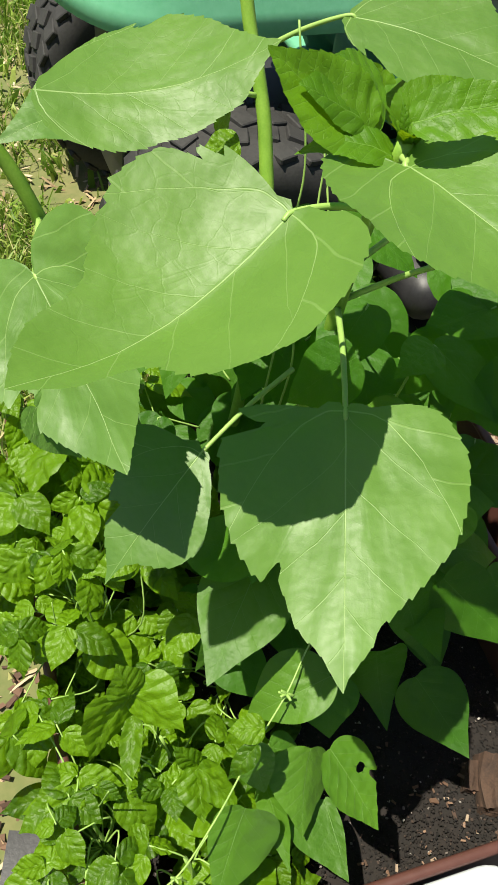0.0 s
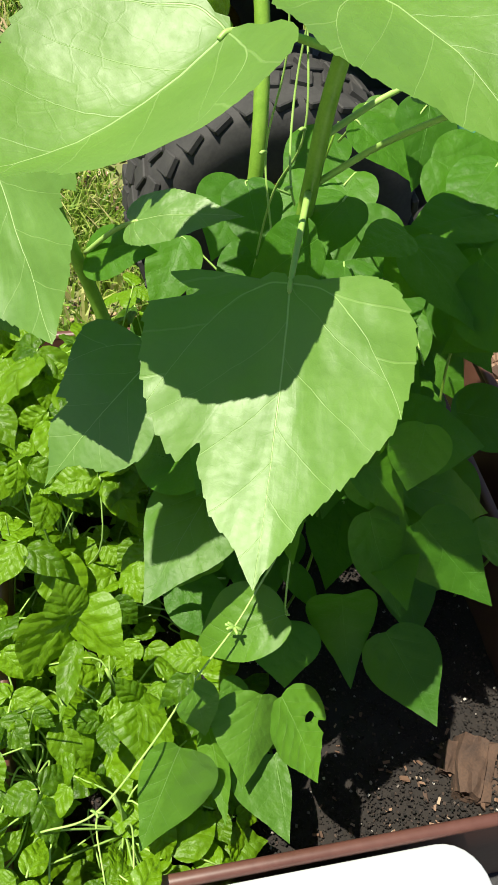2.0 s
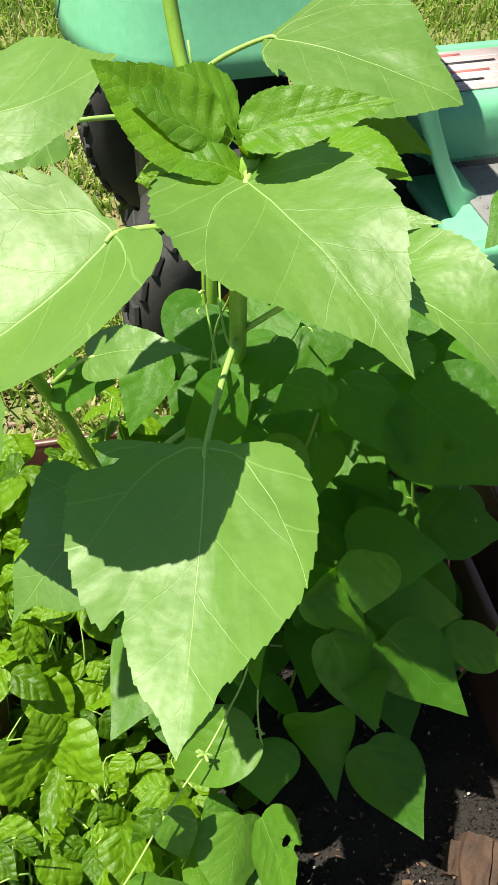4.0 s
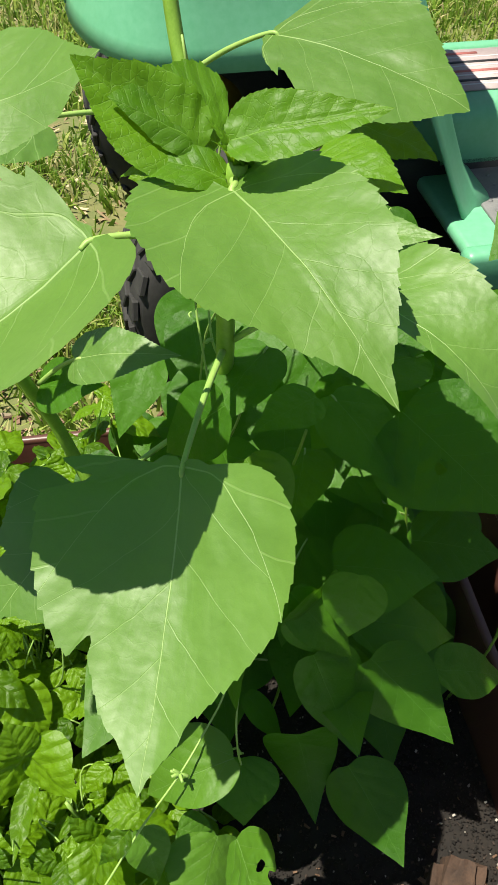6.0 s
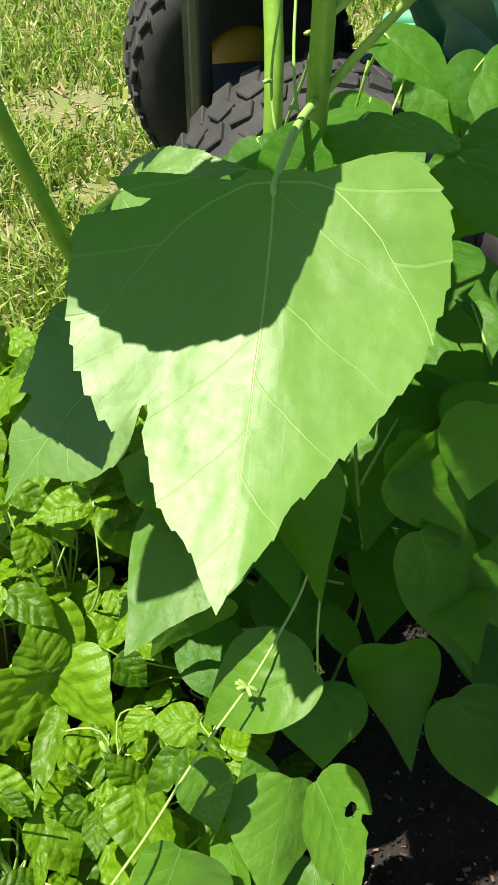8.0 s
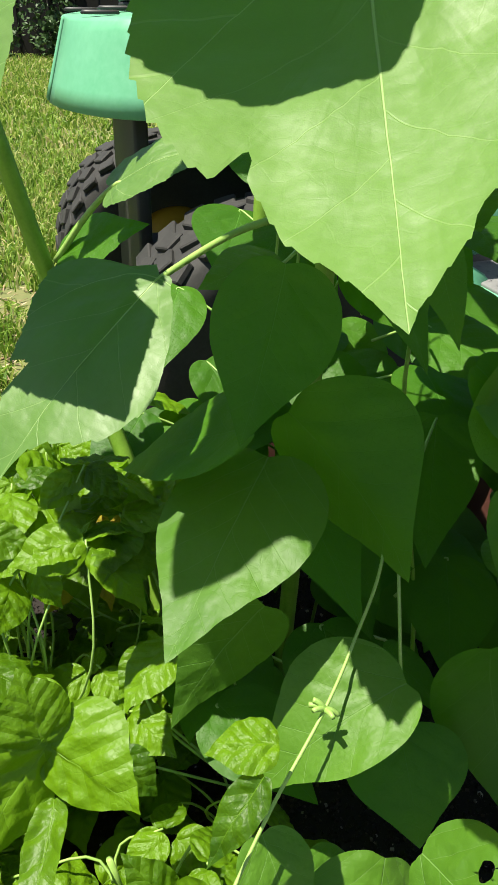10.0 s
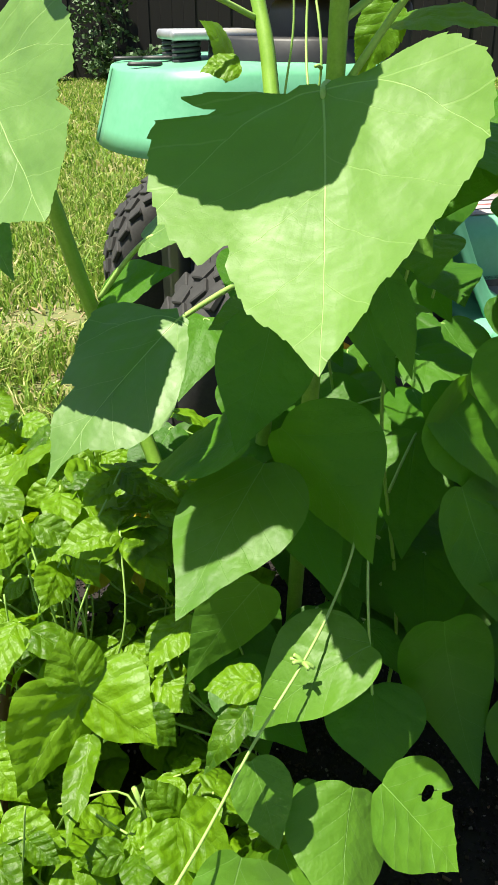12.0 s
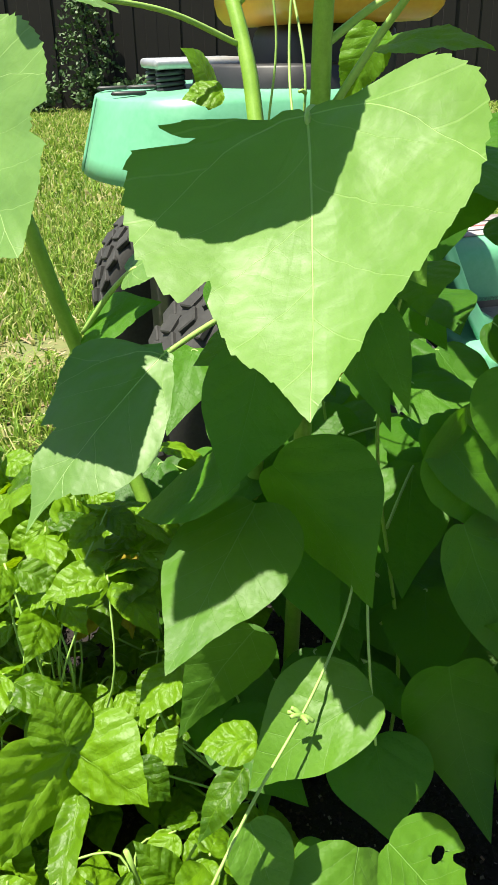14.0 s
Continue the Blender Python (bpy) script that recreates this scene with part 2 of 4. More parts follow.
def tube(points, r0, r1, steps=6, sides=8, bm=None, ridges=0.0):
    bm = bm or bmesh.new()
    pts = spline(points, steps)
    rings = []
    up = Vector((0.3, 0.7, 0.2))
    for i, q in enumerate(pts):
        d = (pts[min(i + 1, len(pts) - 1)] - pts[max(i - 1, 0)]).normalized()
        side = d.cross(up)
        side = side.normalized() if side.length > 1e-4 else d.orthogonal().normalized()
        up = side.cross(d).normalized()
        r = r0 + (r1 - r0) * i / (len(pts) - 1)
        ring = []
        for k in range(sides):
            a = 2 * math.pi * k / sides
            rr = r * (1 + (ridges if k % 2 else -ridges))
            ring.append(bm.verts.new(q + (side * math.cos(a) + up * math.sin(a)) * rr))
        rings.append(ring)
    for a, b in zip(rings, rings[1:]):
        for k in range(sides):
            bm.faces.new((a[k], a[(k + 1) % sides], b[(k + 1) % sides], b[k]))
    bm.faces.new(rings[0][::-1])
    bm.faces.new(rings[-1])
    return bm


def box(x0, x1, y0, y1, z0, z1, bevel=0.0, bm=None, segments=2):
    own = bmesh.new()
    bmesh.ops.create_cube(own, size=1)
    for v in own.verts:
        v.co = ((x0 + x1) / 2 + v.co.x * (x1 - x0), (y0 + y1) / 2 + v.co.y * (y1 - y0), (z0 + z1) / 2 + v.co.z * (z1 - z0))
    if bevel:
        bmesh.ops.bevel(own, geom=own.edges[:], offset=bevel, segments=segments, affect="EDGES", profile=0.5)
    if bm is None:
        return own
    join(bm, own)
    return bm


def join(bm, other):
    me = bpy.data.meshes.new("tmp")
    other.to_mesh(me)
    other.free()
    bm.from_mesh(me)
    bpy.data.meshes.remove(me)


def moved(bm, m):
    bmesh.ops.transform(bm, matrix=m, verts=bm.verts)
    return bm


def lathe(profile, sides=40, arc=360.0, closed=False):
    """Turn a profile of (radius, height) round z."""
    bm = bmesh.new()
    full = arc >= 359.9
    count = sides if full else sides + 1
    rings = []
    for i in range(count):
        a = radians(arc) * i / sides
        rings.append([bm.verts.new((r * math.cos(a), r * math.sin(a), h)) for r, h in profile])
    for i in range(sides):
        a, b = rings[i], rings[(i + 1) % count]
        for k in range(len(profile) - (0 if closed else 1)):
            j = (k + 1) % len(profile)
            bm.faces.new((a[k], b[k], b[j], a[j]))
    bmesh.ops.remove_doubles(bm, verts=bm.verts, dist=1e-5)
    return bm


# ---- leaves ----
# half outline of a blade: degrees from the tip, reach from the base
SUN = dict(mat=SUN_MAT, edge=((0, 1), (3, .91), (8, .81), (15, .728), (24, .66), (34, .605), (45, .552), (58, .494), (68, .46), (77, .432), (88, .39), (100, .33), (112, .265), (130, .17), (150, .09), (180, .01)),
           wide=0.86, teeth=(27, 0.0115), arch=0.012, fold=0.10, cup=0.05, wave=0.02, ripple=0.03, seg=(150, 10), petiole=0.0023)
YNG = dict(mat=YNG_MAT, edge=((0, 1), (4, .92), (9, .84), (18, .74), (30, .66), (44, .58), (58, .50), (72, .42), (86, .33), (100, .22), (115, .12), (140, .05), (180, .02)),
           wide=0.86, teeth=(16, 0.018), arch=0.014, fold=0.16, cup=0.08, wave=0.03, ripple=0.14, seg=(84, 8), petiole=0.0018)
BEAN = dict(mat=BEAN_MAT, edge=((0, 1), (3, .935), (7, .86), (13, .775), (22, .70), (34, .64), (46, .59), (60, .52), (75, .43), (92, .31), (112, .18), (135, .09), (160, .06), (180, .05)),
            wide=0.90, teeth=(0, 0), arch=0.010, fold=0.10, cup=0.04, wave=0.018, ripple=0.0, seg=(72, 10), petiole=0.0011, quilt=(5.0, 0.7, 0.006))
BUSH = dict(mat=BUSH_MAT, edge=((0, 1), (2, .955), (5, .89), (9, .83), (15, .775), (22, .73), (34, .67), (46, .605), (60, .52), (75, .42), (92, .28), (112, .15), (140, .07), (180, .05)),
            wide=0.90, teeth=(0, 0), arch=0.016, fold=0.09, cup=0.07, wave=0.05, ripple=0.0, seg=(72, 12), petiole=0.0009, quilt=(4.2, 0.7, 0.018))
# bean blade in the paler colour painted for leaves in sun
LIT_BEAN = dict(BEAN, mat=LIT_BEAN_MAT, quilt=(5.5, 0.8, 0.007))
OLD = dict(BUSH, mat=OLD_MAT)
HEART = dict(SUN, edge=((0, 1), (4, .93), (9, .87), (20, .76), (32, .675), (46, .61), (60, .565), (74, .52), (88, .475), (102, .425), (116, .365), (130, .29), (143, .20), (155, .11), (168, .04), (180, .008)), wide=1.04)
# the large sunflower leaves, each with its own two halves
DROOPING = dict(SUN, teeth=(23, 0.0105), wave=0.016, plain_from=95,
                edge=((0, 1), (2, .95), (4, .90), (6, .86), (10, .82), (13, .78), (15, .74), (18, .69), (20.5, .66), (21.5, .60), (23.5, .59), (25, .68), (28, .67), (32, .65), (38, .62), (45, .585), (54, .54), (64, .49), (72, .46), (78, .43), (84, .40), (90, .37), (93, .30), (95, .20), (97, .10), (180, .01)),
                left=((0, 1), (1, .95), (4, .89), (7, .84), (9, .78), (14, .74), (19, .70), (25, .67), (31, .64), (38, .62), (44, .58), (52, .54), (61, .49), (67, .46), (74, .41), (82, .36), (88, .31), (93, .24), (96, .16), (98, .08), (180, .01)))
SPREAD = dict(SUN, mat=CROWN_MAT, teeth=(24, 0.010), wave=0.012, plain_from=88,
              edge=((0, 1), (6, .92), (11, .85), (14, .78), (16, .70), (20, .64), (27, .61), (34, .585), (42, .54), (49, .53), (57, .48), (66, .42), (69, .36), (71, .30), (75, .34), (78, .28), (80, .25), (84, .27), (88, .22), (91, .16), (96, .06), (180, .01)),
              left=((0, 1), (3, .92), (6, .84), (7, .76), (9, .69), (15, .665), (25, .68), (30, .67), (37, .63), (44, .60), (51, .57), (57, .51), (66, .45), (76, .38), (88, .31), (97, .24), (106, .17), (111, .08), (180, .01)))
POINTED = dict(SUN, mat=CROWN_MAT, teeth=(22, 0.011), wave=0.016, plain_from=140,
               edge=((0, 1), (3, .89), (8, .80), (13, .75), (18, .69), (25, .65), (33, .62), (44, .57), (64, .45), (97, .37), (128, .34), (148, .31), (162, .22), (170, .10), (180, .01)),
               left=((0, 1), (3, .88), (8, .81), (18, .68), (26, .62), (38, .51), (49, .42), (67, .32), (108, .24), (140, .21), (152, .12), (165, .05), (180, .01)))
UPPER = dict(SUN, mat=CROWN_MAT, teeth=(22, 0.010), wave=0.012, plain_from=60,
             edge=((0, 1), (3, .92), (7, .87), (12, .82), (16, .72), (21, .64), (29, .50), (43, .40), (59, .28), (77, .21), (91, .14), (99, .06), (180, .01)),
             left=((0, 1), (3, .94), (7, .90), (15, .84), (22, .81), (30, .76), (39, .67), (46, .54), (52, .44), (57, .29), (65, .11), (90, .03), (180, .01)))
FOLDED = dict(SUN, teeth=(20, 0.011), wave=0.014, plain_from=90,
              edge=((0, 1), (2, .89), (5, .73), (9, .57), (13, .41), (20, .20), (40, .05), (180, .01)),
              left=((0, 1), (4, .89), (10, .81), (20, .71), (30, .64), (38, .56), (50, .49), (73, .42), (93, .38), (109, .31), (120, .18), (147, .04), (180, .01)))
SHADED = dict(SUN, teeth=(14, 0.008), wave=0.014, plain_from=75,
              edge=((0, 1), (3, .91), (7, .84), (18, .70), (27, .62), (40, .54), (59, .50), (74, .47), (82, .41), (86, .28), (90, .14), (180, .01)),
              left=((0, 1), (1, .88), (3, .81), (8, .76), (17, .73), (26, .69), (39, .57), (46, .40), (56, .22), (70, .08), (180, .01)))
RAISED = dict(SUN, mat=CROWN_MAT, teeth=(22, 0.011), wave=0.014, plain_from=75,
              edge=((0, 1), (7, .92), (14, .86), (22, .80), (30, .72), (36, .60), (43, .48), (50, .36), (60, .26), (74, .16), (90, .08), (180, .01)),
              left=((0, 1), (6, .91), (12, .82), (23, .74), (35, .70), (47, .63), (60, .54), (72, .47), (80, .34), (84, .20), (90, .08), (180, .01)))
draw = random.Random(7)
front_leaves = []


def reach(edge, a):
    for (a0, r0), (a1, r1) in zip(edge, edge[1:]):
        if a <= a1:
            return r0 + (r1 - r0) * (a - a0) / (a1 - a0)
    return edge[-1][1]


def blade(kind, length, width, rnd, arch=None, bites=(), holes=(), skew=0.0, form=None):
    """A leaf blade with its base in the origin, its tip on +y and its upper side to +z.
    skew: how much wider the half on +x is; form: rise of the midrib, fold along it, and curl of the sides."""
    bm = bmesh.new()
    lay = bm.loops.layers.uv.new("blade")
    around, rings = kind["seg"]
    if holes:
        around, rings = around * 3, rings * 4
    arch = kind["arch"] / 0.15 if arch is None else arch / length
    sx = (width / length) / kind["wide"] if width else 1.0
    off = rnd.uniform(0, 50)
    fold = kind["fold"] * rnd.uniform(0.5, 1.5)
    twist = rnd.uniform(-0.12, 0.12)
    cup = kind["cup"]
    if form:
        arch, fold, cup = form
        twist = 0.0
    count, amp = kind["teeth"]
    quilt = kind.get("quilt")
    flat = []
    for sign in (-1, 1):
        edge = kind.get("left", kind["edge"]) if sign < 0 else kind["edge"]
        # walk the half outline by its length, so that teeth keep one size
        fine = [(math.sin(radians(q)) * reach(edge, q), math.cos(radians(q)) * reach(edge, q), q) for q in range(181)]
        run = [0.0]
        for p0, p1 in zip(fine, fine[1:]):
            run.append(run[-1] + math.hypot(p1[0] - p0[0], p1[1] - p0[1]))

        def angle_at(s):
            for i in range(180):
                if run[i + 1] >= s:
                    return i + (s - run[i]) / max(run[i + 1] - run[i], 1e-9)
            return 180.0

        toothed = run[kind.get("plain_from", 118)]
        side = []
        if count:
            for k in range(count):
                big = rnd.uniform(0.4, 1.4) * min(1, 0.35 + 2.5 * k / count)
                for f, o in ((0.0, -0.15), (0.14 + rnd.uniform(0, 0.1), 1.0), (0.55, 0.4)):
                    side.append((angle_at(0.02 + (toothed - 0.02) * (k + f) / count), o * amp * big))
            rest = run[180] - toothed
            side.extend((angle_at(toothed + rest * q), 0.0) for q in (0.08, 0.25, 0.45, 0.65, 0.85))
            side.insert(0, (0.0, 0.0))
        else:
            half = around // 2
            side = [(angle_at(run[180] * 0.985 * j / half), 0.0) for j in range(half)]
        row = []
        for a, off_r in side:
            r = reach(edge, a) + off_r
            a *= sign
            r *= 1 + 0.02 * noise.noise((a * 0.03, off, 0))
            for centre, depth, half in bites:
                d = abs(a - centre)
                if d < half:
                    r *= 1 - depth * (1 - (d / half) ** 4) * (1 + 0.35 * noise.noise((a * 0.9, off, 3)))
            row.append((math.sin(radians(a)) * r * sx * (1 + 2 * skew * sign), math.cos(radians(a)) * r))
        flat = flat + row[1:] if sign > 0 else [(0.0, reach(edge, 180) * -1.0)] + row[::-1]
    around = len(flat)

    def lift(x, y):
        ax = math.sqrt(x * x + 0.0016) - 0.04
        z = arch * 3.2 * max(y, -0.1) * (1 - y) + fold * ax - cup * 6 * x * x + twist * x * y
        z += kind["wave"] * (noise.noise((x * 5 + off, y * 5, off)) + 0.5 * noise.noise((x * 12, y * 12 + off, 1)))
        z += kind["ripple"] * kind["wave"] * math.sin((y - 0.6 * ax) * 38) * min(1, ax * 6)
        if quilt:
            # the blade swells between its side veins
            many, lean, swell = quilt
            at_vein = ((y - abs(x) ** 0.85 * lean) * many + (0.45 if x > 0 else 0.0)) % 1.0
            z += swell * (math.sin(math.pi * at_vein) ** 0.7 - 0.6) * min(1, abs(x) * 9)
        return z

    verts = [[None] * around for _ in range(rings)]
    centre = bm.verts.new((0, 0, lift(0, 0) * length))
    at = {centre: (0, 0)}
    for i in range(rings):
        f = ((i + 1) / rings) ** 0.8
        for j in range(around):
            x, y = flat[j][0] * f, flat[j][1] * f
            v = bm.verts.new((x * length, y * length, lift(x, y) * length))
            at[v] = (x, y)
            verts[i][j] = v
    faces = []
    for j in range(around):
        k = (j + 1) % around
        faces.append(bm.faces.new((centre, verts[0][k], verts[0][j])))
        for i in range(rings - 1):
            faces.append(bm.faces.new((verts[i][j], verts[i][k], verts[i + 1][k], verts[i + 1][j])))
    for f in faces:
        for lo in f.loops:
            lo[lay].uv = at[lo.vert]
    if holes:
        gone = []
        for f in faces:
            q = [at[v] for v in f.verts]
            cx, cy = sum(p[0] for p in q) / len(q), sum(p[1] for p in q) / len(q)
            if any((cx - hx) ** 2 + (cy - hy) ** 2 < (hr * (1 + 0.12 * math.sin(3 * math.atan2(cy - hy, cx - hx)))) ** 2 for hx, hy, hr in holes):
                gone.append(f)
        bmesh.ops.delete(bm, geom=gone, context="FACES")
        # round the torn rim off
        for v in [v for v in bm.verts if v.is_boundary]:
            x, y = at[v]
            for hx, hy, hr in holes:
                far = math.hypot(x - hx, y - hy)
                if 0 < far < hr * 1.7:
                    turn = math.atan2(y - hy, x - hx)
                    rim = hr * (1 + 0.14 * math.sin(2 * turn + 1) + 0.05 * math.sin(5 * turn))
                    x, y = hx + (x - hx) / far * rim, hy + (y - hy) / far * rim
                    v.co = (x * length, y * length, lift(x, y) * length)
    bmesh.ops.recalc_face_normals(bm, faces=bm.faces)
    if sum(f.normal.z for f in bm.faces) < 0:
        bmesh.ops.reverse_faces(bm, faces=bm.faces)
    return bm


def stand(base, tip, normal):
    y = (Vector(tip) - Vector(base)).normalized()
    z = Vector(normal)
    z = (z - y * z.dot(y)).normalized()
    x = y.cross(z)
    return Matrix.Translation(base) @ Matrix((x, y, z)).transposed().to_4x4()


def leaf(plant, kind, base, tip, width, normal, stem=None, arch=None, bites=(), holes=(), label="", skew=0.0, form=None):
    """One leaf of a plant, with its stalk."""
    length = (Vector(tip) - Vector(base)).length
    ob = part("leaf", moved(blade(kind, length, width, draw, arch, bites, holes, skew, form), stand(base, tip, normal)), kind["mat"], plant, label)
    front_leaves.append((Vector(base) + Vector(tip)) / 2)
    b, d = Vector(base), (Vector(tip) - Vector(base)).normalized()
    if stem is not None:
        s = Vector(stem)
        mid = (b + s) / 2 + Vector((0, 0, 0.05 * (b - s).length))
        r = kind["petiole"]
        part("leaf_stalk", tube([s, mid, b - d * 0.003 - Vector(normal) * r * 0.6, b + d * 0.006 - Vector(normal) * r * 1.3], r * 1.15, r * 0.6), PALE_STEM, ob)
    return ob


# ---- plants ----
sunflower_mid = thing("sunflower", (0.085, 0.54, SOIL), "young sunflower with broad toothed green leaves, growing in the brown planter", "sunflower", "sunflowers")
sunflower_tall = thing("sunflower", (0.03, 0.66, SOIL), "tall sunflower with a thick stem and large pale lit leaves", "sunflower", "sunflowers")
sunflower_side = thing("sunflower", (0.0, 0.52, SOIL), "leaning sunflower with chewed leaves at the planter's edge", "sunflower", "sunflowers")
bean_pole = thing("pole_bean", (0.16, 0.45, SOIL), "pole bean with smooth pointed dark green leaves in the planter", "bean plant", "bean plants")
bean_bush = thing("bush_bean", (0.0, 0.28, SOIL), "bush bean with crinkled bright yellow-green leaves in the planter", "bean plant", "bean plants")
part("stem", tube([(0.085, 0.54, SOIL - 0.01), (0.098, 0.505, 0.8), (0.105, 0.489, 0.95), (0.108, 0.477, 1.05), (0.110, 0.464, 1.12), (0.118, 0.447, 1.20)], 0.0072, 0.0056, ridges=0.06), STEM_MAT, sunflower_mid)
part("stem", tube([(0.03, 0.66, SOIL - 0.01), (0.055, 0.64, 0.75), (0.063, 0.645, 0.95), (0.054, 0.685, 1.05), (0.043, 0.708, 1.10), (0.028, 0.732, 1.15), (0.018, 0.748, 1.22), (0.010, 0.755, 1.40)], 0.0078, 0.0056, ridges=0.06), STEM_MAT, sunflower_tall)
part("stem", tube([(0.0, 0.52, SOIL - 0.01), (-0.03, 0.56, 0.68), (-0.074, 0.588, 0.80), (-0.096, 0.576, 0.89), (-0.110, 0.558, 0.97), (-0.127, 0.545, 1.05), (-0.16, 0.545, 1.12), (-0.22, 0.53, 1.19)], 0.0070, 0.0052, ridges=0.06), STEM_MAT, sunflower_side)

leaf(sunflower_mid, DROOPING, (0.101, 0.354, 1.060), (0.104, 0.197, 0.974), 0, (-0.276, -0.466, 0.841), stem=(0.107, 0.474, 1.045), form=(-0.041, 0.127, -0.067), bites=((81, 0.26, 4.5), (77.5, 0.16, 2)))
leaf(sunflower_mid, SPREAD, (0.050, 0.396, 1.180), (-0.091, 0.269, 1.155), 0, (-0.100, -0.085, 0.991), stem=(0.104, 0.430, 1.163), form=(-0.168, 0.33, -0.076))
leaf(sunflower_mid, POINTED, (0.119, 0.427, 1.195), (0.208, 0.310, 1.169), 0, (-0.044, -0.248, 0.968), stem=(0.117, 0.440, 1.194), form=(0.117, 0.122, -0.053))
leaf(sunflower_mid, YNG, (0.103, 0.459, 1.200), (0.050, 0.453, 1.227), 0.060, (0.436, -0.568, 0.698), skew=0.3, form=(0.02, -0.05, 0.05))
leaf(sunflower_mid, YNG, (0.092, 0.454, 1.200), (0.030, 0.461, 1.243), 0.052, (0.159, -0.683, 0.736), form=(-0.04, 0.4, 0.03))
leaf(sunflower_mid, YNG, (0.118, 0.432, 1.222), (0.193, 0.439, 1.240), 0.034, (-0.069, -0.585, 0.826), form=(0.03, 0.25, 0.0))
leaf(sunflower_mid, YNG, (0.120, 0.462, 1.198), (0.154, 0.490, 1.221), 0.045, (0.221, -0.761, 0.611), arch=0.008)
leaf(sunflower_mid, YNG, (0.110, 0.445, 1.192), (0.053, 0.450, 1.183), 0.030, (-0.167, -0.306, 0.937), arch=0.015)
leaf(sunflower_tall, RAISED, (0.111, 0.693, 1.169), (0.257, 0.620, 1.158), 0, (-0.050, -0.250, 0.960), stem=(0.035, 0.722, 1.115), form=(0.06, 0.03, 0.0), bites=((49, 0.25, 4),))
leaf(sunflower_tall, UPPER, (-0.101, 0.459, 1.205), (0.040, 0.482, 1.237), 0, (-0.150, -0.363, 0.920), form=(-0.158, -0.039, 0.025), bites=((-92, 0.22, 7), (-40, 0.12, 3)))
leaf(sunflower_tall, SUN, (0.006, 0.561, 1.250), (-0.080, 0.542, 1.250), 0.049, (0.018, -0.096, 0.995), bites=((60, 0.3, 8), (-50, 0.25, 9)))
leaf(sunflower_mid, FOLDED, (0.188, 0.412, 1.150), (0.275, 0.352, 1.115), 0, (0.215, -0.241, 0.947), stem=(0.107, 0.485, 1.041), form=(0.21, 0.063, -0.098))
leaf(sunflower_mid, SHADED, (0.011, 0.429, 0.914), (-0.064, 0.345, 0.831), 0, (-0.293, -0.527, 0.798), stem=(0.090, 0.520, 0.930), form=(0.064, -0.004, 0.0), bites=((22, 0.14, 4),))
leaf(sunflower_side, HEART, (-0.119, 0.471, 1.057), (-0.041, 0.337, 0.999), 0.152, (-0.467, -0.566, 0.680), stem=(-0.128, 0.545, 1.055), form=(-0.03, 0.06, -0.04), bites=((35, 0.2, 7), (-30, 0.18, 6)))
leaf(sunflower_side, SUN, (-0.111, 0.393, 1.000), (-0.081, 0.388, 0.950), 0.043, (0.730, -0.480, 0.486))
leaf(sunflower_mid, SUN, (-0.033, 0.563, 0.936), (0.062, 0.548, 0.966), 0.053, (-0.338, -0.379, 0.862), stem=(-0.085, 0.585, 0.876), arch=0.01)
leaf(sunflower_side, BEAN, (-0.080, 0.579, 0.879), (-0.012, 0.559, 0.910), 0.054, (-0.470, -0.461, 0.753))
leaf(bean_pole, BEAN, (0.245, 0.336, 0.685), (0.299, 0.273, 0.646), 0.073, (-0.217, -0.649, 0.729), form=(-0.07, -0.04, 0.06))
leaf(bean_pole, BEAN, (0.191, 0.337, 0.743), (0.220, 0.300, 0.639), 0.066, (0.070, -0.934, 0.351), form=(-0.20, -0.11, 0.08))
leaf(bean_pole, BEAN, (0.248, 0.383, 0.802), (0.324, 0.347, 0.745), 0.071, (0.130, -0.755, 0.643), form=(-0.08, -0.03, 0.07))
leaf(bean_pole, BEAN, (0.313, 0.407, 0.759), (0.384, 0.437, 0.702), 0.051, (0.630, -0.018, 0.777))
leaf(bean_pole, BEAN, (0.215, 0.403, 0.772), (0.243, 0.319, 0.764), 0.058, (-0.078, -0.124, 0.989))
leaf(bean_pole, BEAN, (0.232, 0.415, 0.812), (0.328, 0.447, 0.747), 0.062, (0.580, -0.116, 0.807))
leaf(bean_pole, BEAN, (0.210, 0.436, 0.857), (0.296, 0.450, 0.837), 0.078, (0.256, -0.252, 0.933))
leaf(bean_pole, BEAN, (0.277, 0.483, 0.840), (0.357, 0.493, 0.820), 0.068, (0.267, -0.273, 0.924))
leaf(bean_pole, BEAN, (0.196, 0.391, 0.892), (0.227, 0.374, 0.808), 0.065, (0.730, -0.564, 0.387), skew=0.07, form=(-0.12, -0.04, 0.11))
leaf(bean_pole, BEAN, (0.202, 0.472, 1.020), (0.176, 0.456, 0.974), 0.056, (-0.452, -0.722, 0.523))
leaf(bean_pole, BEAN, (0.172, 0.427, 1.055), (0.137, 0.387, 1.060), 0.033, (0.238, -0.093, 0.967))
leaf(bean_pole, BEAN, (0.114, 0.419, 1.045), (0.074, 0.425, 0.988), 0.053, (-0.683, -0.595, 0.424))
leaf(bean_pole, BEAN, (0.110, 0.455, 0.960), (0.154, 0.412, 0.870), 0.057, (0.484, -0.673, 0.559))
leaf(bean_pole, BEAN, (0.236, 0.448, 1.027), (0.310, 0.400, 0.995), 0.098, (-0.050, -0.568, 0.815), form=(0.02, 0.03, 0.02), holes=((0.1, 0.42, 0.05),))
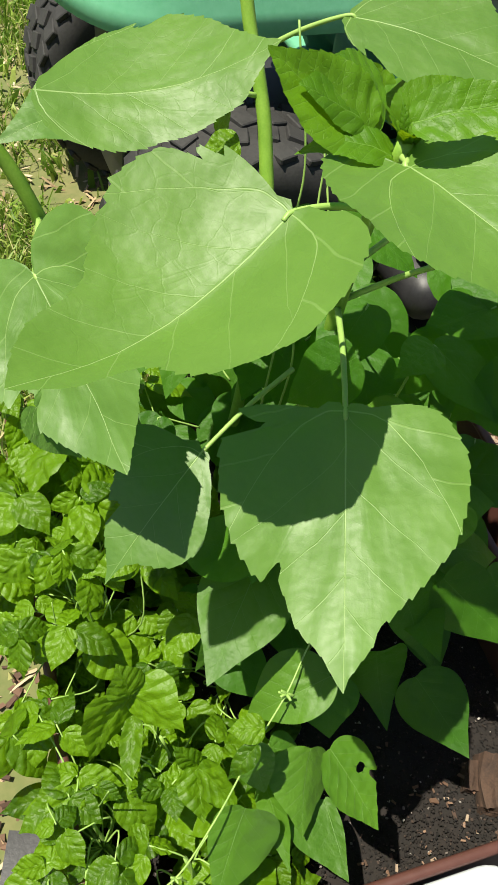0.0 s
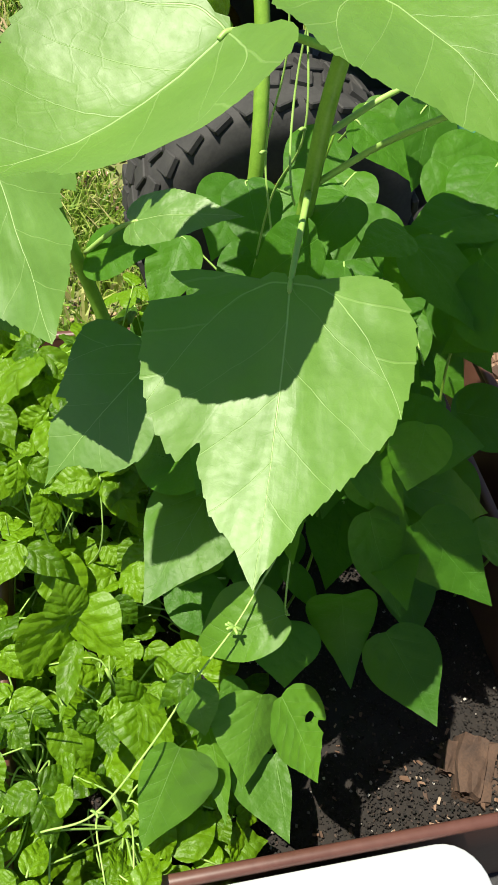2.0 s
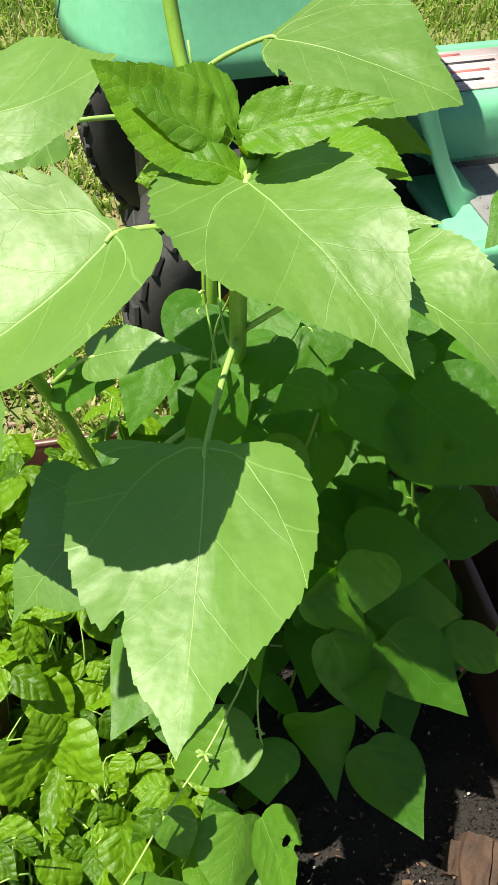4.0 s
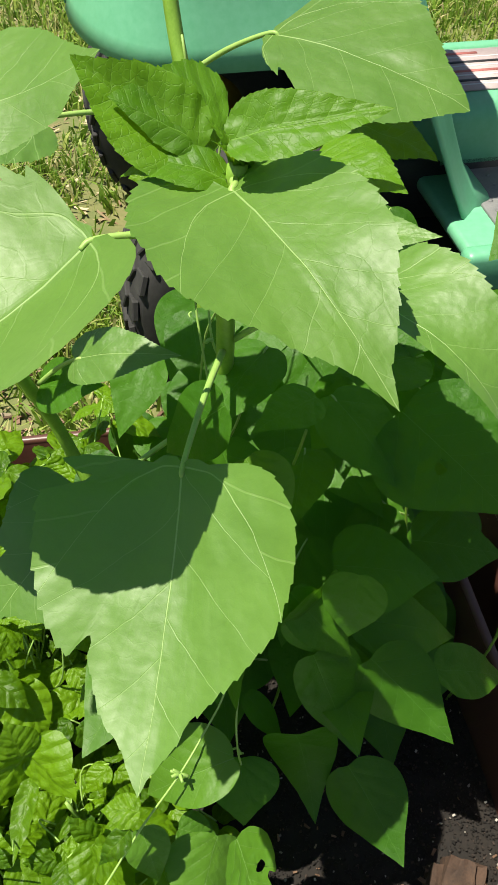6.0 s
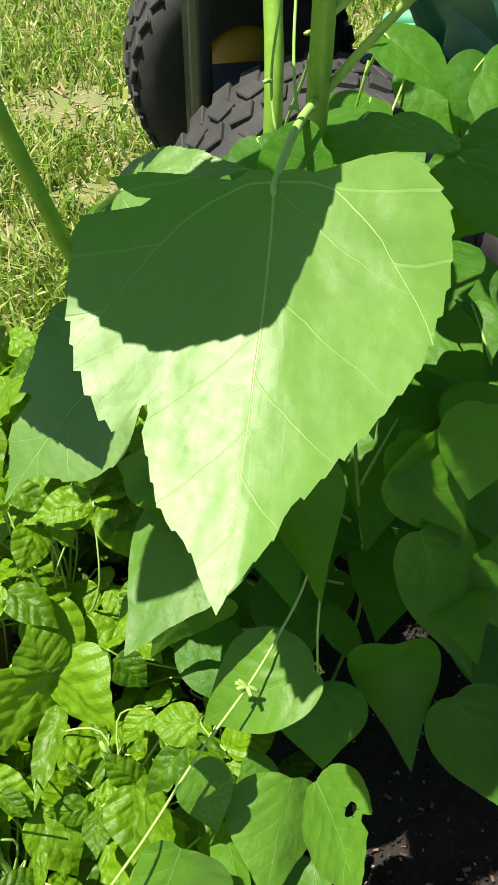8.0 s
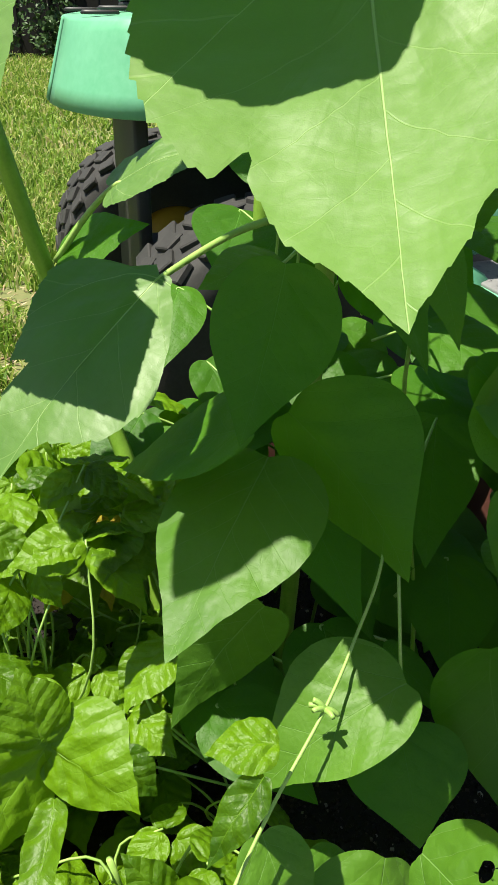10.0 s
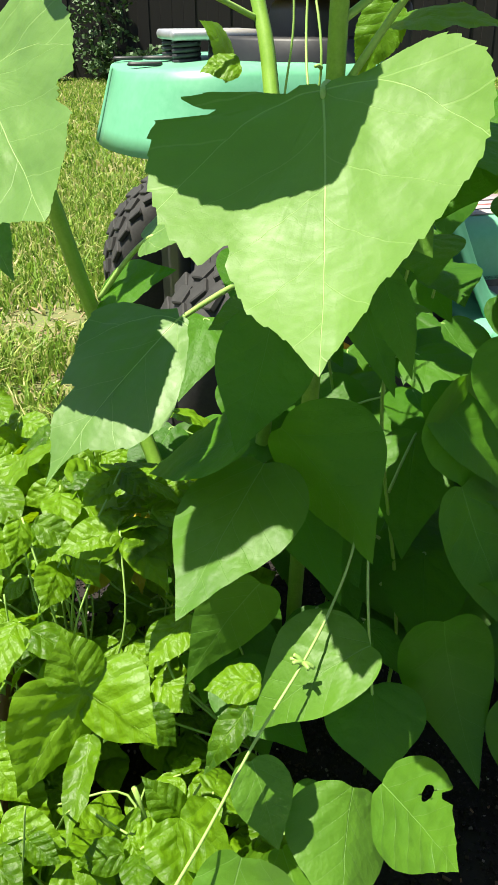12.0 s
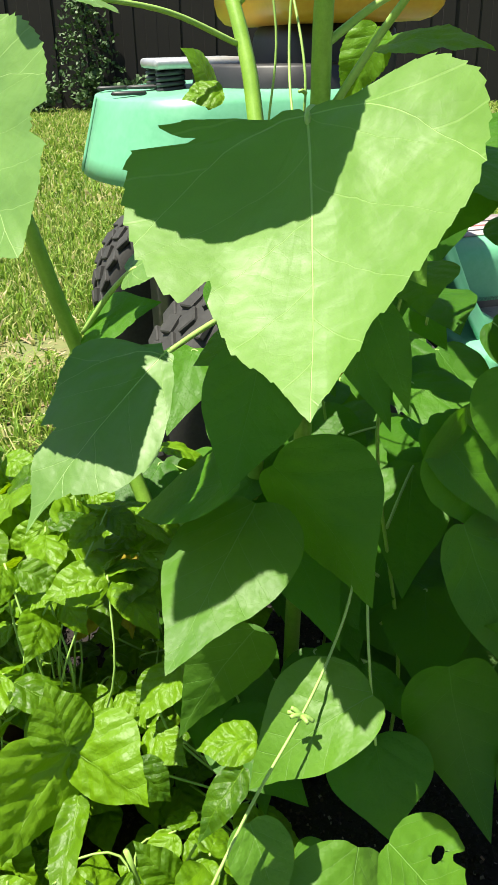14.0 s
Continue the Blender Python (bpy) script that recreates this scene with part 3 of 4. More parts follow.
leaf(bean_pole, BEAN, (0.347, 0.675, 1.060), (0.301, 0.630, 1.030), 0.059, (-0.176, -0.418, 0.891))
leaf(bean_pole, BEAN, (0.204, 0.567, 1.030), (0.278, 0.557, 1.000), 0.077, (0.260, -0.518, 0.815))
leaf(bean_pole, BEAN, (0.076, 0.372, 0.936), (0.058, 0.332, 0.868), 0.062, (-0.15, -0.75, 0.62), form=(-0.08, -0.04, 0.04))
leaf(bean_pole, LIT_BEAN, (0.074, 0.425, 0.925), (0.034, 0.400, 0.918), 0.042, (-0.15, -0.45, 0.88), stem=(0.10, 0.46, 0.93))
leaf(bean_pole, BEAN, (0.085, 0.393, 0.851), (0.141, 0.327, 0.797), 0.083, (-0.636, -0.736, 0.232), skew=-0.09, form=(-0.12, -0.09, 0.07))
leaf(bean_pole, LIT_BEAN, (0.069, 0.376, 0.833), (0.028, 0.278, 0.788), 0.087, (-0.222, -0.330, 0.917), form=(0.0, -0.03, 0.03))
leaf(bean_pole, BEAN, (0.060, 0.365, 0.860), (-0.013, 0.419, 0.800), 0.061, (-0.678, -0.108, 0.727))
leaf(bean_pole, LIT_BEAN, (0.069, 0.346, 0.761), (0.020, 0.338, 0.679), 0.052, (0.088, -0.995, 0.046), form=(-0.11, 0.05, 0.08))
leaf(bean_pole, LIT_BEAN, (0.138, 0.306, 0.749), (0.071, 0.289, 0.691), 0.066, (-0.488, -0.497, 0.718), skew=0.10, form=(0.14, 0.05, -0.05))
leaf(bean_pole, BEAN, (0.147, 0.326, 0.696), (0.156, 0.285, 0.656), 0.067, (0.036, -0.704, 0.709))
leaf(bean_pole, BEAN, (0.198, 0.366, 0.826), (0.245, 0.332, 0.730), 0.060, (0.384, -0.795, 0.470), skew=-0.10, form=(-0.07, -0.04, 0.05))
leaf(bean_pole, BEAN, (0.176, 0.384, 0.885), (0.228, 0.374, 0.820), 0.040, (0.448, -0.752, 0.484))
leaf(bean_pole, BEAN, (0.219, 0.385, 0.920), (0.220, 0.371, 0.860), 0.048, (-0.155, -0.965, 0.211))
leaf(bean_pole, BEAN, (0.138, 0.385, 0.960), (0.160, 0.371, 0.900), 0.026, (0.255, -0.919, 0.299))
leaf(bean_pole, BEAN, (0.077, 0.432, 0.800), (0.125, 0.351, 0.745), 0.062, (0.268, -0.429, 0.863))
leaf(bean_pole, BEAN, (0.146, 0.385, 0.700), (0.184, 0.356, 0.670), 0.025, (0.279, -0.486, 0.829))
leaf(bean_pole, LIT_BEAN, (0.154, 0.263, 0.680), (0.182, 0.186, 0.716), 0.063, (-0.817, -0.027, 0.576), form=(-0.04, -0.03, 0.05), bites=((-31, 0.17, 5),), holes=((-0.17, 0.36, 0.05),))
leaf(bean_pole, LIT_BEAN, (0.134, 0.267, 0.667), (0.129, 0.199, 0.635), 0.074, (0.50, -0.40, 0.76), form=(-0.06, -0.05, 0.10))
leaf(bean_pole, LIT_BEAN, (0.100, 0.278, 0.644), (0.135, 0.279, 0.621), 0.037, (0.546, -0.188, 0.817))
leaf(bean_pole, LIT_BEAN, (0.070, 0.209, 0.674), (0.049, 0.143, 0.609), 0.066, (0.007, -0.704, 0.710), skew=-0.14, form=(-0.09, -0.04, 0.09))
leaf(bean_pole, LIT_BEAN, (0.157, 0.237, 0.610), (0.176, 0.167, 0.607), 0.055, (0.036, -0.031, 0.999), skew=0.30, form=(-0.01, 0.01, -0.02))
leaf(bean_pole, LIT_BEAN, (0.094, 0.238, 0.644), (0.119, 0.173, 0.610), 0.030, (-0.445, -0.551, 0.706), form=(-0.07, 0.3, 0.0))
leaf(bean_pole, LIT_BEAN, (0.074, 0.256, 0.700), (0.091, 0.230, 0.660), 0.038, (0.376, -0.685, 0.624))
leaf(bean_bush, BUSH, (-0.042, 0.303, 0.701), (-0.074, 0.253, 0.659), 0.062, (0.651, -0.687, 0.324), skew=0.13, form=(-0.06, 0.06, 0.02))
leaf(bean_bush, BUSH, (-0.041, 0.304, 0.702), (0.014, 0.272, 0.693), 0.054, (-0.331, -0.729, 0.600), skew=-0.14, form=(-0.03, -0.06, 0.05))
leaf(bean_bush, BUSH, (-0.041, 0.299, 0.712), (-0.054, 0.314, 0.747), 0.040, (0.541, -0.687, 0.484))
leaf(bean_bush, BUSH, (-0.036, 0.289, 0.674), (-0.036, 0.226, 0.653), 0.022, (-0.192, -0.313, 0.930), form=(0.02, 0.3, 0.01))
leaf(bean_bush, BUSH, (0.030, 0.255, 0.643), (0.036, 0.209, 0.632), 0.046, (0.5, -0.3, 0.8), form=(-0.06, 0.1, 0.1))
leaf(bean_bush, BUSH, (0.031, 0.252, 0.652), (0.069, 0.212, 0.665), 0.042, (-0.5, -0.614, 0.5), form=(-0.02, 0.1, 0.0))
leaf(bean_bush, BUSH, (0.027, 0.261, 0.641), (0.002, 0.268, 0.669), 0.024, (0.4, -0.759, 0.441), form=(0.09, 0.03, 0.03))
leaf(bean_bush, BUSH, (0.077, 0.250, 0.772), (0.047, 0.249, 0.765), 0.026, (-0.211, -0.209, 0.955))
leaf(bean_bush, BUSH, (0.072, 0.237, 0.765), (0.051, 0.219, 0.733), 0.019, (-0.404, -0.662, 0.631))
leaf(sunflower_tall, YNG, (0.163, 0.730, 1.086), (0.252, 0.690, 1.080), 0.066, (-0.10, -0.25, 0.97))
leaf(sunflower_tall, BUSH, (0.028, 0.677, 1.055), (-0.005, 0.671, 1.049), 0.032, (-0.046, -0.644, 0.764))
leaf(sunflower_tall, YNG, (0.019, 0.718, 1.051), (-0.006, 0.691, 1.088), 0.052, (0.870, -0.354, 0.343))
leaf(sunflower_tall, YNG, (0.159, 0.750, 1.099), (0.131, 0.750, 1.038), 0.044, (-0.135, -0.988, 0.070))

leaf(sunflower_mid, YNG, (0.160, 0.468, 1.198), (0.207, 0.440, 1.196), 0.040, (-0.10, -0.45, 0.88), arch=0.006)
leaf(sunflower_mid, SUN, (0.169, 0.500, 1.122), (0.237, 0.486, 1.143), 0.042, (0.05, -0.40, 0.91), stem=(0.112, 0.472, 1.09))
leaf(bean_pole, LIT_BEAN, (0.134, 0.406, 1.010), (0.166, 0.382, 0.971), 0.048, (0.000, -0.854, 0.521))
leaf(sunflower_tall, SUN, (-0.062, 0.615, 1.124), (-0.150, 0.530, 1.125), 0.085, (-0.1, -0.5, 0.86), stem=(0.044, 0.704, 1.088), bites=((50, 0.3, 8), (-30, 0.2, 6)))

# ---- planters ----
YAW = 17.0


def planter(name, corner, w, d, label):
    """A brown plastic planter with rolled rim; corner: front left inner corner on the ground."""
    th = thing(name, pose(*corner, GROUND, 0, 0, YAW), label, "planter", "planters")
    m = th.matrix_basis
    h = RIM - GROUND
    part("base", moved(box(-0.005, w + 0.005, -0.005, d + 0.005, 0, 0.02, 0.004), m), BROWN, th)
    t = 0.006
    for x0, x1, y0, y1 in ((-t, w + t, -t, 0), (-t, w + t, d, d + t), (-t, 0, 0, d), (w, w + t, 0, d)):
        part("wall", moved(box(x0, x1, y0, y1, 0.02, h - 0.006, 0.0015), m), BROWN, th)
    r = 0.012
    for x0, x1, y0, y1 in ((-r, w + r, -r, 0.0), (-r, w + r, d, d + r), (-r, 0, 0, d), (w, w + r, 0, d)):
        part("rim", moved(box(x0, x1, y0, y1, h - 0.013, h, 0.005, segments=3), m), BROWN, th)
    return th


def local(corner, x, y):
    c, s = math.cos(radians(YAW)), math.sin(radians(YAW))
    return corner[0] + c * x - s * y, corner[1] + s * x + c * y


BOX1, BOX2 = (-0.045, 0.094), (0.565, 0.28)
planter("planter", BOX1, 0.545, 0.655, "brown plastic planter full of dark soil, sunflowers and beans")
planter("planter", BOX2, 0.545, 0.655, "brown plastic planter topped with bark mulch")


def soil(corner, w, d, z, name, label, mat, rough):
    bm = bmesh.new()
    n = 60
    grid = []
    for i in range(n + 1):
        row = []
        for j in range(n + 1):
            x, y = local(corner, w * i / n, d * j / n)
            h = rough * (noise.noise((x * 9, y * 9, z)) + 0.6 * noise.noise((x * 30, y * 30, 2)) + 0.4 * noise.noise((x * 80, y * 80, 5)))
            row.append(bm.verts.new((x, y, z + h)))
        grid.append(row)
    for i in range(n):
        for j in range(n):
            bm.faces.new((grid[i][j], grid[i + 1][j], grid[i + 1][j + 1], grid[i][j + 1]))
    ob = part(name, bm, mat)
    tagged(ob, label, "soil", kind="stuff")
    return ob


soil(BOX1, 0.545, 0.655, SOIL, "potting_soil", "dark potting soil with perlite crumbs", SOIL_MAT, 0.008)
soil(BOX2, 0.545, 0.655, 0.56, "mulch_bed", "bed of brown bark mulch in the second planter", SOIL_MAT, 0.008)

# ---- ground ----
bm = bmesh.new()
vs = [bm.verts.new((x, y, GROUND)) for x, y in ((-60, -40), (60, -40), (60, 80), (-60, 80))]
bm.faces.new(vs)
GRASS_GROUND = plain("lawn", (0.08, 0.12, 0.028), (0.20, 0.18, 0.075), 0.95, 6, bumpy=0.6)
ground = tagged(part("ground", bm, GRASS_GROUND), "patchy sunlit lawn with dry straw and bare earth", "ground", kind="structure")


# ---- foliage that fills the bed ----


def trifoliate(plant, kind, centre, size, heading, tilt, root, rnd, spread=1.0):
    """Three leaflets on one stalk."""
    c = Vector(centre)
    for turn, length in ((0, 1.12), (105, 0.95), (-105, 0.95)):
        a = radians(heading + turn * spread + rnd.uniform(-14, 14))
        d = Vector((math.cos(a), math.sin(a), rnd.uniform(-0.75, -0.1) - tilt)).normalized()
        length *= size * rnd.uniform(0.85, 1.1)
        nrm = Vector((rnd.uniform(-0.9, 0.9), rnd.uniform(-1.0, 0.5), 1))
        base = c + d * (0.012 if turn == 0 else 0.004)
        leaf(plant, kind, base, base + d * length, length * rnd.uniform(0.62, 0.85), nrm)
    s = Vector(root)
    mid = (c + s) / 2 + Vector((rnd.uniform(-0.03, 0.03), rnd.uniform(-0.03, 0.03), 0.02))
    part("leaf_stalk", tube([s, mid, c], 0.0011, 0.0008, 5, 6), PALE_STEM, plant)


# fitted to the camera's view: fillers stay off its line to leaves placed so far
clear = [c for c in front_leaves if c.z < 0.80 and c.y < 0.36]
TOWARD_CAMERA = Vector((0.06, -0.32, 0.75)).normalized()


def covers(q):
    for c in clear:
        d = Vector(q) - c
        if d.dot(TOWARD_CAMERA) > -0.01 and (d - TOWARD_CAMERA * d.dot(TOWARD_CAMERA)).length < 0.052:
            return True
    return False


rnd = random.Random(21)
bushes = [bean_bush]
for x, y in ((-0.09, 0.42), (-0.06, 0.20), (-0.17, 0.58), (0.03, 0.17), (0.06, 0.40), (-0.02, 0.55)):
    bushes.append(thing("bush_bean", (x, y, SOIL), "bush bean with crinkled bright yellow-green leaves in the planter", "bean plant", "bean plants"))
for b in bushes:
    o = b.matrix_basis.translation
    part("stem", tube([(o.x, o.y, SOIL - 0.01), (o.x + 0.01, o.y, SOIL + 0.06), (o.x - 0.01, o.y + 0.01, SOIL + 0.16)], 0.003, 0.002), PALE_STEM, b)
count = 0
while count < 92:
    u, v = rnd.uniform(-0.05, 0.215), rnd.uniform(-0.005, 0.60)
    x, y = local(BOX1, u, v)
    if u > 0.16 and v > 0.10 and rnd.random() < 0.8:
        continue
    top = 0.585 + 0.06 * min(1, v / 0.18) + 0.10 * min(1, max(0, v - 0.18) / 0.12) - 0.35 * max(0, -u - 0.02)
    z = top - abs(rnd.gauss(0, 0.075))
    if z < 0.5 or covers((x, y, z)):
        continue
    b = min(bushes, key=lambda q: (q.matrix_basis.translation.xy - Vector((x, y))).length + rnd.uniform(0, 0.04))
    o = b.matrix_basis.translation
    trifoliate(b, OLD if u > 0.02 and z < top - 0.05 and rnd.random() < 0.05 else BUSH, (x, y, z), rnd.uniform(0.03, 0.066), rnd.uniform(180, 360), rnd.uniform(-0.1, 0.5), (o.x, o.y, SOIL + 0.08), rnd)
    count += 1
# looser growth along the back of the bed
count = 0
while count < 34:
    u, v = rnd.uniform(-0.03, 0.17), rnd.uniform(0.30, 0.58)
    x, y = local(BOX1, u, v)
    z = rnd.uniform(0.60, 0.77)
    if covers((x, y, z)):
        continue
    b = min(bushes, key=lambda q: (q.matrix_basis.translation.xy - Vector((x, y))).length)
    o = b.matrix_basis.translation
    trifoliate(b, BUSH, (x, y, z), rnd.uniform(0.026, 0.052), rnd.uniform(170, 370), rnd.uniform(-0.3, 0.5), (o.x, o.y, SOIL + 0.1), rnd)
    count += 1
# shaded leaves under the canopy
for _ in range(70):
    u, v = rnd.uniform(-0.02, 0.24), rnd.uniform(0.05, 0.50)
    x, y = local(BOX1, u, v)
    b = min(bushes, key=lambda q: (q.matrix_basis.translation.xy - Vector((x, y))).length)
    o = b.matrix_basis.translation
    trifoliate(b, BUSH, (x, y, rnd.uniform(0.50, 0.585)), rnd.uniform(0.032, 0.052), rnd.uniform(180, 360), rnd.uniform(-0.3, 0.2), (o.x, o.y, SOIL + 0.02), rnd)
# small bright leaves spilling over the front corner
count = 0
while count < 26:
    u, v = rnd.uniform(-0.035, 0.10), rnd.uniform(-0.025, 0.17)
    x, y = local(BOX1, u, v)
    z = rnd.uniform(0.60, 0.665)
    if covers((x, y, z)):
        continue
    b = min(bushes, key=lambda q: (q.matrix_basis.translation.xy - Vector((x, y))).length)
    o = b.matrix_basis.translation
    trifoliate(b, BUSH, (x, y, z), rnd.uniform(0.026, 0.044), rnd.uniform(170, 350), rnd.uniform(-0.3, 0.3), (o.x, o.y, SOIL + 0.1), rnd)
    count += 1
# shaded pole bean leaves further back
poles = [bean_pole]
for x, y in ((0.28, 0.56), (0.12, 0.66), (0.38, 0.52)):
    poles.append(thing("pole_bean", (x, y, SOIL), "pole bean with smooth pointed dark green leaves in the planter", "bean plant", "bean plants"))
for b in poles:
    o = b.matrix_basis.translation
    part("stem", tube([(o.x, o.y, SOIL - 0.01), (o.x + 0.015, o.y - 0.01, 0.65), (o.x - 0.01, o.y, 0.85), (o.x + 0.01, o.y, 1.0)], 0.0018, 0.0011), STEM_MAT, b)
count = 0
while count < 62:
    u, v = rnd.uniform(0.16, 0.53), rnd.uniform(0.24, 0.64)
    x, y = local(BOX1, u, v)
    z = rnd.uniform(0.56, 0.98 - 0.25 * max(0, u - 0.36))
    if v < 0.34 and z > 0.80 or (v - 0.24) * 0.9 < (z - 0.70) * 0.6:
        continue
    a = radians(rnd.uniform(230, 330))
    d = Vector((math.cos(a), math.sin(a), rnd.uniform(-0.9, -0.3))).normalized()
    length = rnd.uniform(0.07, 0.10)
    b = min(poles, key=lambda q: (q.matrix_basis.translation.xy - Vector((x, y))).length)
    o = b.matrix_basis.translation
    leaf(b, BEAN, (x, y, z), Vector((x, y, z)) + d * length, length * rnd.uniform(0.62, 0.8), (rnd.uniform(-0.3, 0.3), rnd.uniform(-0.8, -0.2), 1), stem=Vector((x, y, z)) + (Vector((o.x, o.y, z)) - Vector((x, y, z))).normalized() * min(0.05, (o.xy - Vector((x, y))).length) - Vector((0, 0, 0.025)))
    count += 1

count = 0
while count < 20:
    x, y, z = rnd.uniform(0.13, 0.33), rnd.uniform(0.43, 0.60), rnd.uniform(0.90, 1.05)
    a = radians(rnd.uniform(200, 340))
    d = Vector((math.cos(a), math.sin(a), rnd.uniform(-0.6, -0.1))).normalized()
    length = rnd.uniform(0.06, 0.085)
    b = min(poles, key=lambda q: (q.matrix_basis.translation.xy - Vector((x, y))).length)
    o = b.matrix_basis.translation
    leaf(b, BEAN, (x, y, z), Vector((x, y, z)) + d * length, length * rnd.uniform(0.7, 0.85), (rnd.uniform(-0.3, 0.3), rnd.uniform(-0.5, 0), 1), stem=(x + rnd.uniform(-0.02, 0.02), y + 0.03, z - 0.035))
    count += 1

# low leaves over the soil at the back
count = 0
while count < 46:
    x, y = local(BOX1, rnd.uniform(0.27, 0.53), rnd.uniform(0.36, 0.63))
    z = rnd.uniform(0.54, 0.80)
    a = radians(rnd.uniform(220, 330))
    d = Vector((math.cos(a), math.sin(a), rnd.uniform(-0.8, -0.2))).normalized()
    length = rnd.uniform(0.07, 0.105)
    b = min(poles, key=lambda q: (q.matrix_basis.translation.xy - Vector((x, y))).length)
    leaf(b, BEAN, (x, y, z), Vector((x, y, z)) + d * length, length * rnd.uniform(0.66, 0.82), (rnd.uniform(-0.3, 0.3), rnd.uniform(-0.8, -0.2), 1), stem=(x + rnd.uniform(-0.02, 0.02), y + 0.035, z - 0.035))
    count += 1
# tight young leaves in the heart of the crown
for i in range(11):
    a = 2.4 * i
    d = Vector((math.cos(a) * 0.55, math.sin(a) * 0.55 - 0.15, 0.8)).normalized()
    length = 0.018 + 0.0016 * i
    base = Vector((0.119, 0.452, 1.193)) + Vector((d.x, d.y, 0)) * 0.004
    leaf(sunflower_mid, YNG, base, base + d * length, length * 0.34, (-d.x, -d.y, 0.5), arch=0.004)

# ---- vines and flower buds ----


def vine(name, pts, r, label):
    ob = part(name, tube(pts, r, r * 0.8, 8, 6), PALE_STEM)
    return tagged(ob, label, "vine")


def buds(owner, at, count, size, seed):
    """Small pods and buds sitting on a node of a vine."""
    r = random.Random(seed)
    for _ in range(count):
        d = Vector((r.uniform(-1, 1), r.uniform(-1, 0.3), r.uniform(-0.3, 1))).normalized()
        q = Vector(at)
        bud = tube([q, q + d * size * 0.5 + Vector((0, 0, 0.001)), q + d * size], size * 0.22, size * 0.16, 3, 6)
        part("bud", bud, PALE_STEM, owner, "small pale green flower bud")


v1 = vine("bean_vine", [(-0.03, 0.14, 0.645), (0.01, 0.156, 0.656), (0.045, 0.20, 0.69), (0.075, 0.25, 0.725), (0.101, 0.289, 0.751), (0.117, 0.322, 0.766), (0.130, 0.345, 0.797), (0.14, 0.40, 0.83)], 0.0010, "thin pale bean vine with a bud node climbing across the leaves")
v2 = vine("bean_vine", [(0.154, 0.345, 0.60), (0.149, 0.329, 0.67), (0.1475, 0.324, 0.694), (0.1435, 0.324, 0.731), (0.1405, 0.335, 0.768), (0.140, 0.362, 0.80), (0.138, 0.390, 0.86)], 0.0011, "thin green bean vine hanging among the shaded leaves")
for pts in ([(0.085, 0.53, 0.86), (0.088, 0.525, 0.95), (0.072, 0.56, 1.02), (0.078, 0.575, 1.10), (0.060, 0.60, 1.20)],
            [(0.10, 0.52, 0.88), (0.118, 0.505, 0.97), (0.095, 0.50, 1.03), (0.088, 0.54, 1.09), (0.095, 0.56, 1.18)],
            [(0.07, 0.55, 0.84), (0.080, 0.55, 0.98), (0.099, 0.53, 1.06), (0.083, 0.58, 1.15)]):
    tw = vine("bean_vine", pts, 0.0011, "thin green bean vine twining up beside the sunflower stems")
    buds(tw, pts[2], 2, 0.007, 4)
buds(v1, (0.101, 0.289, 0.751), 5, 0.008, 1)
buds(v1, (0.012, 0.157, 0.657), 3, 0.006, 2)
buds(v2, (0.1435, 0.324, 0.731), 2, 0.005, 3)
buds(v2, (0.1455, 0.324, 0.718), 2, 0.005, 5)
for i in range(6):
    # wiry stalks between the leaves of the bush beans
    x, y = local(BOX1, rnd.uniform(-0.04, 0.18), rnd.uniform(0.08, 0.5))
    tip = Vector((x + rnd.uniform(-0.06, 0.06), y + rnd.uniform(-0.06, 0.03), rnd.uniform(0.66, 0.76)))
    vine("bean_vine", [(x, y, SOIL), (x + 0.01, y, SOIL + 0.08), ((x + tip.x) / 2 + 0.01, (y + tip.y) / 2, 0.63), tip], 0.0009, "thin pale bean stalk rising between the leaves")


# ---- riding mower ----
STICKER = plain("faded_label", (0.36, 0.28, 0.28), (0.48, 0.4, 0.4), 0.5, 30)
PRINT_RED = plain("faded_red_print", (0.35, 0.1, 0.09), (0.45, 0.16, 0.14), 0.6, 30)
HEAD = 20.0
AXLE = Vector((0.07 - 0.35 * math.sin(radians(HEAD)), 1.20 + 0.35 * math.cos(radians(HEAD)), GROUND))
mower = thing("riding_mower", pose(*AXLE, 0, 0, HEAD), "green riding mower with yellow hubs and seat on the lawn", "riding mower")
MM = mower.matrix_basis


def mpart(name, bm, mat, label="", parent=None, smooth=True):
    return part(name, moved(bm, MM), mat, parent or mower, label, smooth)


